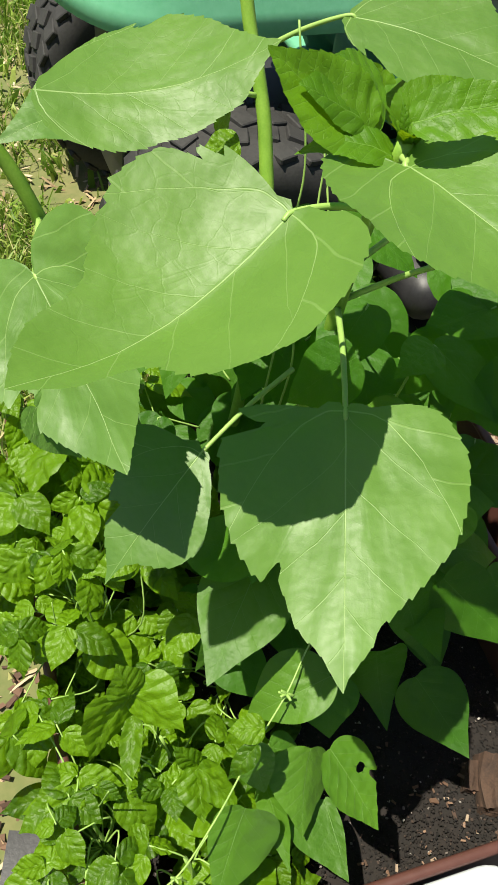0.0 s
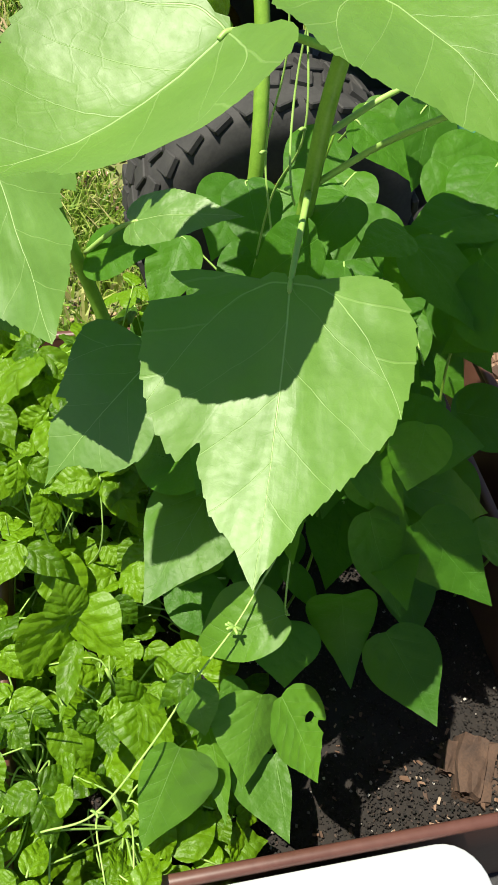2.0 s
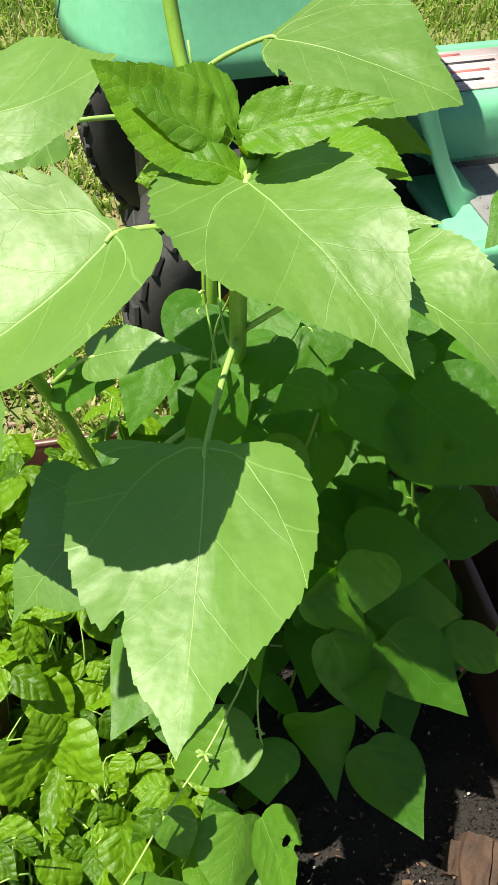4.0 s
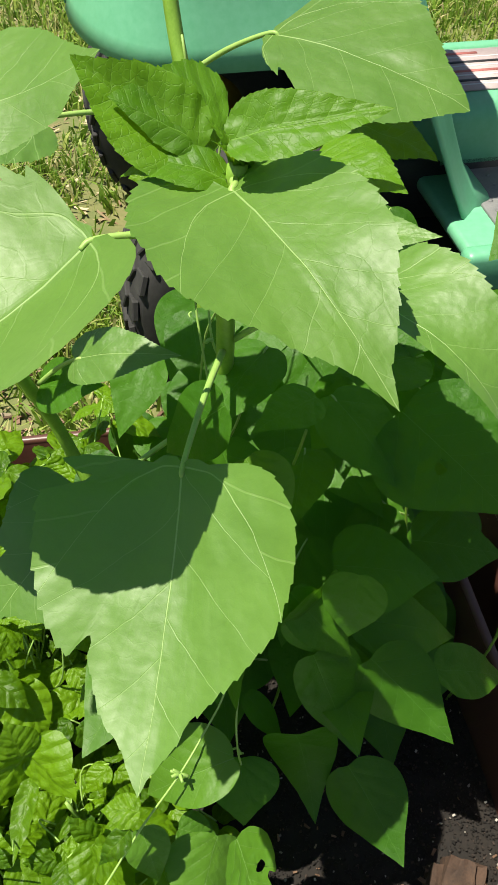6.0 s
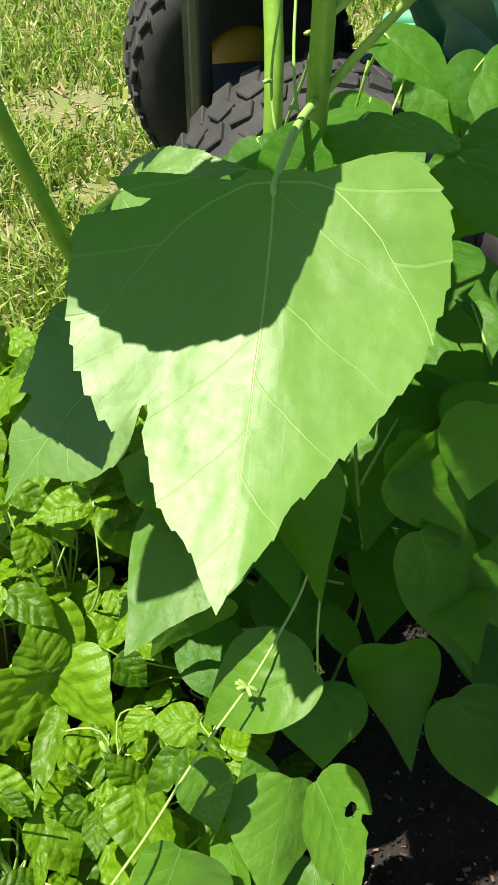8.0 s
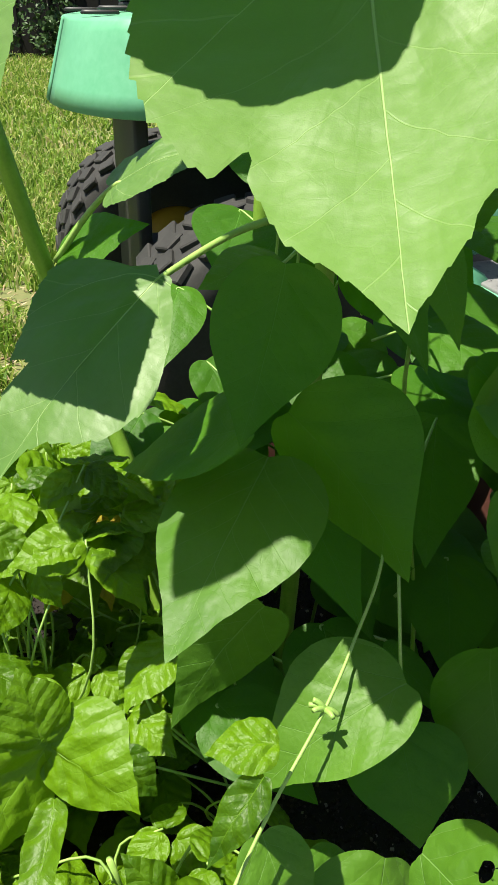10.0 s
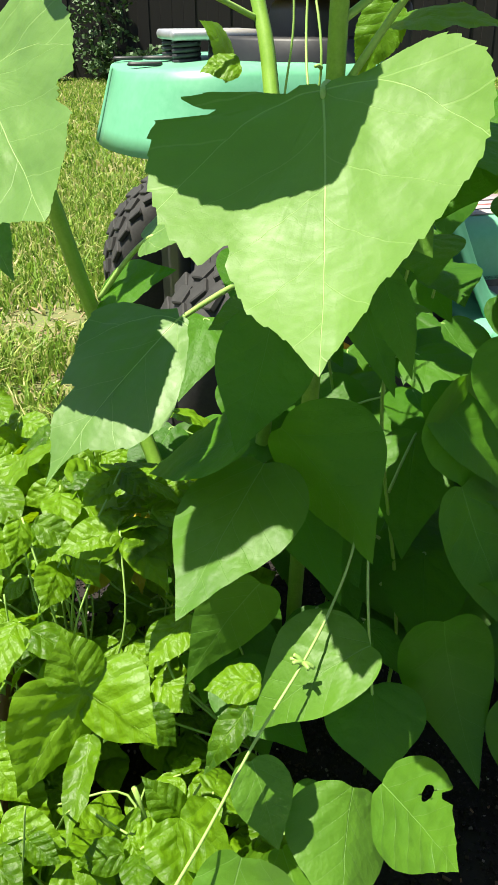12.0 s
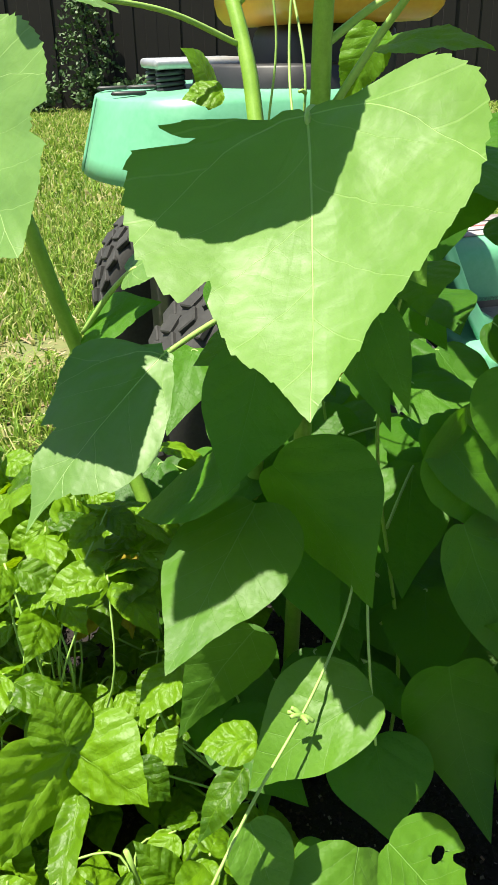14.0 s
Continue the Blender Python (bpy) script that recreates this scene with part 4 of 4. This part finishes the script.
def wheel(y, out):
    """Rear wheel at local y; out: +1 or -1, the way its hub faces."""
    r, w = 0.25, 0.20
    turn = pose(0, y, r, 90 * out, 0, 0)
    prof = [(0.105, -w * 0.42), (0.13, -w * 0.47), (0.19, -w * 0.5), (0.225, -w * 0.47), (0.238, -w * 0.38), (0.241, 0), (0.238, w * 0.38), (0.225, w * 0.47), (0.19, w * 0.5), (0.13, w * 0.47), (0.105, w * 0.42)]
    tyre = mpart("tyre", moved(lathe(prof, 56), turn), RUBBER, "black rubber tyre with block tread")
    lug = bmesh.new()
    n = 30
    for i in range(n):
        a = 2 * math.pi * i / n
        for k, (h0, h1) in enumerate(((-0.095, -0.052), (-0.044, -0.004), (0.004, 0.044), (0.052, 0.095))):
            skew = 0.5 * (k % 2)
            one = box(-0.017, 0.017, h0, h1, 0, 0.011, 0.002, segments=1)
            moved(one, pose(0, 0, 0, 0, 0, 18 if k % 2 else -18))
            rr = 0.236 if k in (1, 2) else 0.229
            moved(one, Matrix.Rotation(a + skew * 2 * math.pi / n, 4, "Z") @ Matrix.Translation((rr, 0, 0)) @ Matrix(((0, 0, 1, 0), (1, 0, 0, 0), (0, 1, 0, 0), (0, 0, 0, 1))))
            join(lug, one)
    mpart("tread", moved(lug, turn), RUBBER, parent=tyre, smooth=False)
    hub = [(0.0, 0.05), (0.03, 0.052), (0.032, 0.035), (0.075, 0.03), (0.085, 0.06), (0.098, 0.075), (0.108, 0.082), (0.112, 0.078), (0.108, -0.07), (0.0, -0.07)]
    mpart("rim", moved(lathe(hub, 40), turn), YELLOW, "yellow painted wheel rim")


wheel(-0.35, 1)
wheel(0.35, -1)


def shell(rows, mat, name, label="", thick=0.004, parent=None):
    """A lofted sheet: rows of points, all of one length."""
    bm = bmesh.new()
    grid = [[bm.verts.new(p) for p in row] for row in rows]
    for a, b in zip(grid, grid[1:]):
        for k in range(len(a) - 1):
            bm.faces.new((a[k], a[k + 1], b[k + 1], b[k]))
    bmesh.ops.recalc_face_normals(bm, faces=bm.faces)
    bmesh.ops.solidify(bm, geom=bm.faces[:], thickness=thick)
    return mpart(name, bm, mat, label, parent)


# fender deck: a smooth hump over both wheels with rolled sides
rows = []
for i in range(33):
    f = (i / 32) ** 1.7
    x = -0.232 + 0.692 * f
    fall = max(0, (f - 0.62) / 0.38)
    drop = fall * fall * (3 - 2 * fall)
    nose = max(0, (0.24 - f) / 0.24)
    round_in = math.sqrt(max(0, 1 - nose ** 2.4))
    crown = 0.733 - 0.012 * nose - 0.42 * drop
    hem = 0.598 - 0.36 * drop
    half = 0.012 + 0.268 * round_in
    roll = min(0.03, max(0.004, crown - hem))
    row = []
    for j in range(33):
        g = -1 + 2 * j / 32
        s = abs(g)
        if s < 0.62:
            y, z = half * 0.80 * s / 0.62, crown
        elif s < 0.80:
            t = (s - 0.62) / 0.18 * math.pi / 2
            y, z = half * (0.80 + 0.09 * math.sin(t)), crown - roll * (1 - math.cos(t))
        else:
            t = (s - 0.80) / 0.20
            y, z = half * (0.89 + 0.13 * t), crown - roll + min(hem - crown + roll, 0) * t
        row.append((x - 0.30 * nose * (crown - z), math.copysign(y, g), z))
    rows.append(row)
shell(rows, GREEN, "fender", "glossy pale green fender deck")
mpart("rear_plate", box(-0.15, -0.125, -0.10, 0.10, 0.20, 0.60, 0.006), DARK_METAL, "black hitch plate")
mpart("frame", box(-0.12, 1.15, -0.13, 0.13, 0.20, 0.34, 0.012), DARK_METAL, "black steel frame")
mpart("axle", moved(tube([(0, -0.3, 0.25), (0, 0.3, 0.25)], 0.03, 0.03, 2, 12), Matrix()), DARK_METAL)
def rounded_tray():
    """A low oval tray with a raised lip."""
    bm = lathe([(0, 0.004), (0.8, 0.006), (0.9, 0.028), (0.96, 0.034), (1.0, 0.028), (1.02, -0.01)], 40)
    return moved(bm, pose(0.10, -0.03, 0.735) @ Matrix.Diagonal((0.16, 0.2, 1, 1)))


# seat on springs
mpart("seat_pan", box(-0.14, 0.02, -0.08, 0.08, 0.762, 0.778, 0.006), STEEL, "pale steel seat pan")
mpart("seat_base", box(0.03, 0.32, -0.23, 0.23, 0.825, 0.95, 0.04, segments=3), YELLOW, "yellow vinyl seat cushion")
mpart("backrest", moved(box(-0.04, 0.05, -0.22, 0.22, 0.0, 0.34, 0.035, segments=3), pose(0.03, 0, 0.92, 0, -12, 0)), YELLOW, "yellow vinyl backrest")
mpart("seat_mount", box(0.08, 0.28, -0.13, 0.13, 0.70, 0.83, 0.03, segments=3), BLACK_VINYL, "black seat shell")
mpart("seat_well", moved(rounded_tray(), Matrix()), BLACK_VINYL, "black moulded well under the seat")
for y in (-0.05, 0.05):
    pts = [(-0.11 + 0.022 * math.cos(a * 0.9), y + 0.022 * math.sin(a * 0.9), 0.725 + 0.038 * a / 32) for a in range(33)]
    mpart("seat_spring", tube(pts, 0.004, 0.004, 3, 6), DARK_METAL, "black coil spring")
for x, y, rx in ((-0.19, 0.10, 0.03), (-0.19, -0.1, 0.03), (-0.13, 0.0, 0.05)):
    slot = lathe([(0, 0.0), (0.9, 0.0), (1.0, 0.002), (0.9, 0.006), (0, 0.004)], 24)
    mpart("fender_slot", moved(slot, pose(x, y, 0.7265 if x < -0.15 else 0.731) @ Matrix.Diagonal((rx, rx * 0.4, 1, 1))), DARK_METAL)
# footrests either side of the tunnel
for side in (-1, 1):
    y0, y1 = (-0.40, -0.11) if side < 0 else (0.11, 0.40)
    foot = mpart("footrest", box(0.36, 0.92, y0, y1, 0.27, 0.30, 0.012), GREEN, "green footrest panel")
    mpart("foot_mat", box(0.44, 0.90, y0 + 0.035, y1 - 0.01, 0.296, 0.306, 0.003), GREY_MAT, "grey rubber mat with raised dimples", foot)
    dots = bmesh.new()
    for i in range(14):
        for j in range(7):
            one = bmesh.new()
            bmesh.ops.create_icosphere(one, subdivisions=1, radius=0.006)
            moved(one, pose(0.46 + i * 0.032, y0 + 0.055 + j * 0.034 + 0.017 * (i % 2), 0.3055) @ Matrix.Diagonal((1, 1, 0.45, 1)))
            join(dots, one)
    dim = mpart("dimples", dots, GREY_MAT, parent=foot)
    dim["kind"] = "stuff"
    mpart("side_lip", box(0.34, 0.95, y0 - 0.02 if side < 0 else y1 - 0.02, y0 + 0.02 if side < 0 else y1 + 0.02, 0.235, 0.318, 0.014, segments=3), GREEN, "green rolled edge")
mpart("tunnel", box(0.36, 0.95, -0.13, 0.13, 0.28, 0.44, 0.04, segments=3), GREEN, "green tunnel cover")
sticker = mpart("warning_label", box(0.42, 0.66, -0.085, 0.085, 0.441, 0.444), STICKER, "faded pinkish warning label with worn print")
for i in range(4):
    mpart("print_bar", box(0.435, 0.645, -0.066 + i * 0.038, -0.062 + i * 0.038, 0.444, 0.4446), WHITE, parent=sticker)
    mpart("print_bar", box(0.44, 0.53 + 0.03 * (i % 3), -0.052 + i * 0.038, -0.043 + i * 0.038, 0.444, 0.4446), PRINT_RED if i % 2 else DARK_METAL, parent=sticker)
mpart("dash_pedestal", box(0.70, 0.98, -0.20, 0.20, 0.38, 0.95, 0.07, segments=3), BLACK_VINYL, "black dash pedestal")
mpart("hood", box(0.99, 1.62, -0.27, 0.27, 0.40, 0.86, 0.08, segments=3), GREEN, "green hood")
mpart("cutting_deck", box(0.32, 0.95, -0.48, 0.48, 0.09, 0.20, 0.05, segments=3), DARK_METAL, "black cutting deck")

# ---- things on the ground ----
bm = bmesh.new()
bmesh.ops.create_grid(bm, x_segments=50, y_segments=50, size=0.5)
for v in bm.verts:
    h = 0.03 * noise.noise((v.co.x * 4, v.co.y * 4, 3)) + 0.018 * noise.noise((v.co.x * 13, v.co.y * 9, 7)) + 0.006 * noise.noise((v.co.x * 40, v.co.y * 30, 1))
    v.co = (0.86 + v.co.x * 0.9, 1.18 + v.co.y * 0.7 + 0.05 * noise.noise((v.co.x * 5, 0, 0)), GROUND + 0.035 + h)
sheet = part("plastic_sheet", bm, BLACK_SHEET)
tagged(sheet, "crumpled dark plastic sheet lying on the ground by the mower", "plastic sheet")
bm = bmesh.new()
bmesh.ops.create_grid(bm, x_segments=60, y_segments=30, size=0.5)
for v in bm.verts:
    h = 0.006 * noise.noise((v.co.x * 6, v.co.y * 6, 3)) + 0.003 * noise.noise((v.co.x * 30, v.co.y * 20, 7))
    v.co = (0.75 + v.co.x * 1.9, -0.32 + v.co.y * 1.2, GROUND + 0.010 + h)
mat_ob = part("weed_fabric", bm, BLACK_SHEET)
tagged(mat_ob, "dark weed fabric laid on the ground before the planters", "weed fabric")


def rounded(w, d, z0, z1, r, soft):
    bm = box(-w / 2, w / 2, -d / 2, d / 2, z0, z1)
    bmesh.ops.bevel(bm, geom=[e for e in bm.edges if abs(e.verts[0].co.z - e.verts[1].co.z) > 0.005], offset=r, segments=7, affect="EDGES", profile=0.5)
    bmesh.ops.bevel(bm, geom=[e for e in bm.edges if e.calc_face_angle(0) > 1.2], offset=soft, segments=3, affect="EDGES", profile=0.5)
    return bm


bin_x, bin_y = local(BOX1, 0.255, -0.2205)
storage_bin = thing("storage_bin", pose(bin_x, bin_y, GROUND, 0, 0, YAW), "white plastic storage bin with a closed rounded lid before the planter", "storage bin")
part("body", moved(rounded(0.26, 0.38, 0.012, 0.285, 0.04, 0.01), storage_bin.matrix_basis), WHITE, storage_bin)
part("lid", moved(rounded(0.292, 0.41, 0.284, 0.317, 0.04, 0.006), storage_bin.matrix_basis), WHITE, storage_bin)

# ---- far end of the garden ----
# near black because the shade over the fence is put into the wood's colour
FENCE_MAT = plain("shade_toned_wood", (0.004, 0.0035, 0.003), (0.011, 0.009, 0.007), 0.85, 3)
fence = thing("fence", (-3, 11.5, GROUND), "near black board fence at the end of the lawn, coloured as if in shade", "fence")
fr = random.Random(3)
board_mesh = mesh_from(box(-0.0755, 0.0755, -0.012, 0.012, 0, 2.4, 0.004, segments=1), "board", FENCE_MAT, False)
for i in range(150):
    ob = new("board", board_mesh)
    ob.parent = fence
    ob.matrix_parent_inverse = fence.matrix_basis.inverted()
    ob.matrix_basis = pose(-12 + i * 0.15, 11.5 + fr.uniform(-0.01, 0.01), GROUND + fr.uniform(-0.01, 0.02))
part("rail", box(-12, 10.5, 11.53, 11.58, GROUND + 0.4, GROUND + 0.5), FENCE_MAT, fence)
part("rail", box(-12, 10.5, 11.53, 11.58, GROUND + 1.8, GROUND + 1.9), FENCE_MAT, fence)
FAR_LEAF = plain("far_foliage", (0.02, 0.05, 0.012), (0.06, 0.13, 0.03), 0.6, 20)


def clump(bm, centre, radius, count, size, rnd, up=0.6):
    for _ in range(count):
        d = Vector((rnd.gauss(0, 1), rnd.gauss(0, 1), rnd.gauss(0, 1))).normalized() * radius * rnd.uniform(0.35, 1.0)
        q = Vector(centre) + Vector((d.x, d.y, d.z * up))
        a = Vector((rnd.gauss(0, 1), rnd.gauss(0, 1), rnd.gauss(0, 0.6))).normalized() * size * rnd.uniform(0.6, 1.3)
        b = a.cross(Vector((rnd.gauss(0, 1), rnd.gauss(0, 1), rnd.gauss(0, 1)))).normalized() * size * 0.35
        vs = [bm.verts.new(q), bm.verts.new(q + a * 0.5 + b), bm.verts.new(q + a), bm.verts.new(q + a * 0.5 - b)]
        bm.faces.new(vs)


for i, (x, y, h) in enumerate(((-2.55, 11.0, 0.5), (-2.1, 10.8, 0.42), (-1.6, 10.9, 0.35), (-3.4, 11.0, 0.4), (-4.3, 11.1, 0.5), (-1.0, 11.0, 0.3))):
    sh = thing("shrub", (x, y, GROUND), "small green shrub growing against the dark fence", "shrub", "shrubs")
    bm = bmesh.new()
    for k in range(7):
        clump(bm, (x + fr.uniform(-0.25, 0.25), y + fr.uniform(-0.15, 0.15), GROUND + h * fr.uniform(0.3, 0.9)), 0.22, 55, 0.07, fr)
    part("crown", bm, FAR_LEAF, sh, smooth=False)
    part("trunk", tube([(x, y, GROUND - 0.02), (x + 0.02, y, GROUND + 0.2), (x, y, GROUND + h * 0.8)], 0.02, 0.008, 3), FENCE_MAT, sh)
tree = thing("conifer", (-2.75, 11.2, GROUND), "young conifer with loose branches against the dark fence", "tree")
part("trunk", tube([(-2.75, 11.2, GROUND - 0.02), (-2.74, 11.2, GROUND + 0.8), (-2.75, 11.2, GROUND + 1.7)], 0.035, 0.008, 4), FENCE_MAT, tree)
bm = bmesh.new()
for k in range(60):
    f = k / 60
    a, rr = k * 2.4, 0.5 * (1 - f) + 0.06
    for s in (0.35, 0.7, 1.0):
        clump(bm, (-2.75 + rr * s * math.cos(a), 11.2 + rr * s * math.sin(a), GROUND + 0.25 + 1.5 * f - 0.08 * s), 0.09, 9, 0.06, fr, 0.5)
part("crown", bm, FAR_LEAF, tree, smooth=False)

# ---- grass, straw and chips ----


def colour_island(name, stops, rough=0.7, thin=0.0):
    m, n, l, p = material(name)
    g = n.new("ShaderNodeNewGeometry")
    r = ramp(n, l, g.outputs["Random Per Island"], stops)
    l.new(r.outputs[0], p.inputs["Base Color"])
    p.inputs["Roughness"].default_value = rough
    if thin:
        tr = n.new("ShaderNodeBsdfTranslucent")
        l.new(r.outputs[0], tr.inputs["Color"])
        mx = n.new("ShaderNodeMixShader")
        mx.inputs[0].default_value = thin
        l.new(p.outputs[0], mx.inputs[1])
        l.new(tr.outputs[0], mx.inputs[2])
        l.new(mx.outputs[0], n["Material Output"].inputs["Surface"])
    return m


GRASS_MAT = colour_island("grass_blades", [(0.0, (0.08, 0.17, 0.012)), (0.45, (0.21, 0.36, 0.035)), (0.78, (0.36, 0.45, 0.09)), (1.0, (0.58, 0.50, 0.26))], 0.55, 0.45)
CHIP_MAT = colour_island("bark_chips", [(0.0, (0.05, 0.028, 0.018)), (0.5, (0.16, 0.09, 0.055)), (0.8, (0.21, 0.13, 0.085)), (1.0, (0.32, 0.25, 0.18))], 0.85)
STRAW_MAT = colour_island("dry_straw", [(0.0, (0.2, 0.13, 0.07)), (0.6, (0.36, 0.27, 0.15)), (1.0, (0.5, 0.42, 0.28))], 0.8)
PERLITE_MAT = colour_island("soil_crumbs", [(0.0, (0.005, 0.004, 0.0035)), (0.85, (0.017, 0.012, 0.009)), (0.975, (0.05, 0.032, 0.024)), (1.0, (0.42, 0.39, 0.35))], 0.9)
gr = random.Random(11)


def in_box(x, y):
    for c in (BOX1, BOX2):
        dx, dy = x - c[0], y - c[1]
        cs, sn = math.cos(radians(YAW)), math.sin(radians(YAW))
        u, v = cs * dx + sn * dy, -sn * dx + cs * dy
        if -0.03 < u < 0.575 and -0.03 < v < 0.685:
            return True
    return False


verts, faces = [], []


def grass_blade(x, y, h, w):
    a = gr.uniform(0, 2 * math.pi)
    lean = gr.uniform(0.2, 1.1) * h
    b = gr.uniform(0, 2 * math.pi)
    dx, dy = math.cos(a) * w, math.sin(a) * w
    lx, ly = math.cos(b) * lean, math.sin(b) * lean
    i = len(verts)
    verts.extend(((x - dx, y - dy, GROUND), (x + dx, y + dy, GROUND), (x + dx * 0.7 + lx * 0.4, y + dy * 0.7 + ly * 0.4, GROUND + h * 0.65),
                  (x - dx * 0.7 + lx * 0.4, y - dy * 0.7 + ly * 0.4, GROUND + h * 0.65), (x + lx, y + ly, GROUND + h * gr.uniform(0.6, 1))))
    faces.extend(((i, i + 1, i + 2, i + 3), (i + 3, i + 2, i + 4)))


def lawn(n, x0, x1, y0, y1, h, w, patchy):
    for _ in range(n):
        x, y = gr.uniform(x0, x1), gr.uniform(y0, y1)
        if in_box(x, y) or (-0.35 < x < 1.85 and -1.05 < y < 0.4):
            continue
        d = noise.noise((x * 2.6, y * 2.6, 4)) + 0.5 * noise.noise((x * 8, y * 8, 1))
        if d < patchy + gr.uniform(-0.25, 0.25):
            continue
        grass_blade(x, y, h * gr.uniform(0.5, 1.3) * (1 + 0.6 * d), w * gr.uniform(0.6, 1.3))


lawn(42000, -1.7, 0.5, 0.25, 2.0, 0.068, 0.0032, 0.0)
lawn(45000, -2.6, 0.8, 2.0, 4.5, 0.055, 0.0036, -0.5)
lawn(24000, 0.8, 3.2, 1.4, 4.5, 0.055, 0.0036, -0.5)
lawn(60000, -5.0, 3.5, 4.5, 11.6, 0.06, 0.007, -0.9)
lawn(110000, -9.0, 8.0, -6.0, 11.6, 0.06, 0.008, -0.8)
me = bpy.data.meshes.new("grass")
me.from_pydata(verts, [], faces)
me.materials.append(GRASS_MAT)
tagged(new("grass", me), "green lawn grass with dry yellow blades", "grass", kind="stuff")


def scatter(name, n, place_fn, size, mat, label, category, flat=0.35, long=2.2):
    vs, fs = [], []
    for _ in range(n):
        q = place_fn()
        if q is None:
            continue
        s = size * gr.uniform(0.4, 1.5)
        m = Matrix.Translation(q) @ Euler((gr.uniform(-0.5, 0.5), gr.uniform(-0.5, 0.5), gr.uniform(0, 6.3))).to_matrix().to_4x4()
        i = len(vs)
        for z in (-1, 1):
            for x, y in ((-1, -1), (1, -0.8), (0.8, 1), (-0.9, 0.7)):
                vs.append(m @ Vector((x * s * long * 0.5 * gr.uniform(0.7, 1.1), y * s * 0.5 * gr.uniform(0.6, 1.1), z * s * flat * 0.5)))
        fs.extend(((i + 3, i + 2, i + 1, i), (i + 4, i + 5, i + 6, i + 7), (i, i + 1, i + 5, i + 4), (i + 1, i + 2, i + 6, i + 5), (i + 2, i + 3, i + 7, i + 6), (i + 3, i, i + 4, i + 7)))
    me = bpy.data.meshes.new(name)
    me.from_pydata(vs, [], fs)
    me.materials.append(mat)
    return tagged(new(name, me), label, category, kind="stuff")


def on_ground(x0, x1, y0, y1, thresh):
    def f():
        x, y = gr.uniform(x0, x1), gr.uniform(y0, y1)
        if in_box(x, y) or noise.noise((x * 2.6, y * 2.6, 4)) > thresh:
            return None
        return Vector((x, y, GROUND + gr.uniform(0.001, 0.008)))
    return f


def in_bed(corner, z, dz):
    def f():
        x, y = local(corner, gr.uniform(0.005, 0.54), gr.uniform(0.005, 0.65))
        return Vector((x, y, z + gr.uniform(0.0, dz)))
    return f


scatter("straw", 6000, on_ground(-1.8, 0.4, 0.0, 3.0, 0.25), 0.006, STRAW_MAT, "dry straw and grass clippings on bare earth", "straw", 0.12, 6)
scatter("wood_chips", 3600, on_ground(-1.2, 0.1, -0.3, 1.6, 0.1), 0.009, CHIP_MAT, "scattered wood chips on the earth beside the planter", "wood chips", 0.3, 2.0)
scatter("soil_crumbs", 34000, in_bed(BOX1, SOIL, 0.008), 0.0020, PERLITE_MAT, "crumbs of soil, bark and white perlite", "soil", 0.7, 1.3)
scatter("bark_mulch", 5000, in_bed(BOX2, 0.56, 0.014), 0.013, CHIP_MAT, "reddish brown bark mulch in the second planter", "mulch", 0.35, 1.8)
WOOD = plain("weathered_wood", (0.020, 0.011, 0.007), (0.085, 0.047, 0.029), 0.85, 40, bumpy=0.9)
wood = thing("wood_chunk", pose(0.385, 0.305, SOIL, 0, 0, -10), "weathered split chunk of wood lying on the soil", "wood")
cr = random.Random(5)
for i in range(4):
    # splinters that still hang together
    w = cr.uniform(0.014, 0.022)
    x = -0.024 + i * 0.016
    one = box(x - w * 0.6, x + w * 0.6, -0.036 + 0.016 * abs(i - 1.4) / 1.5 + cr.uniform(-0.006, 0.006), 0.034 - 0.018 * abs(i - 1.6) / 1.5 + cr.uniform(-0.006, 0.006), -0.008, 0.012 + 0.010 * math.sin(i * 1.3) + cr.uniform(-0.003, 0.004))
    bmesh.ops.subdivide_edges(one, edges=one.edges[:], cuts=5, use_grid_fill=True)
    for v in one.verts:
        v.co += Vector(noise.noise_vector((v.co.x * 45, v.co.y * 22, v.co.z * 45 + i * 3))) * 0.007
        v.co += Vector(noise.noise_vector((v.co.x * 190, v.co.y * 60, v.co.z * 190))) * 0.0022
    part("splinter", moved(one, wood.matrix_basis @ pose(0, 0, 0.002, 3, 9, cr.uniform(-9, 9))), WOOD, wood, smooth=False)


def litter_spot():
    u = gr.uniform(0.22, 0.54)
    v = abs(gr.gauss(0, 0.10)) + 0.004
    x, y = local(BOX1, u, min(v, 0.5))
    return Vector((x, y, SOIL + gr.uniform(0.002, 0.010)))


def by_the_wood():
    return Vector((0.385 + gr.gauss(0, 0.04), 0.285 + gr.gauss(0, 0.03), SOIL + gr.uniform(0.004, 0.014)))


scatter("bark_chips", 45, by_the_wood, 0.0048, CHIP_MAT, "reddish brown bark chips round the wood chunk", "bark", 0.3, 2.0)
scatter("bark_litter", 90, litter_spot, 0.0026, CHIP_MAT, "brown bark bits and twigs littering the dark soil", "bark", 0.3, 2.4)
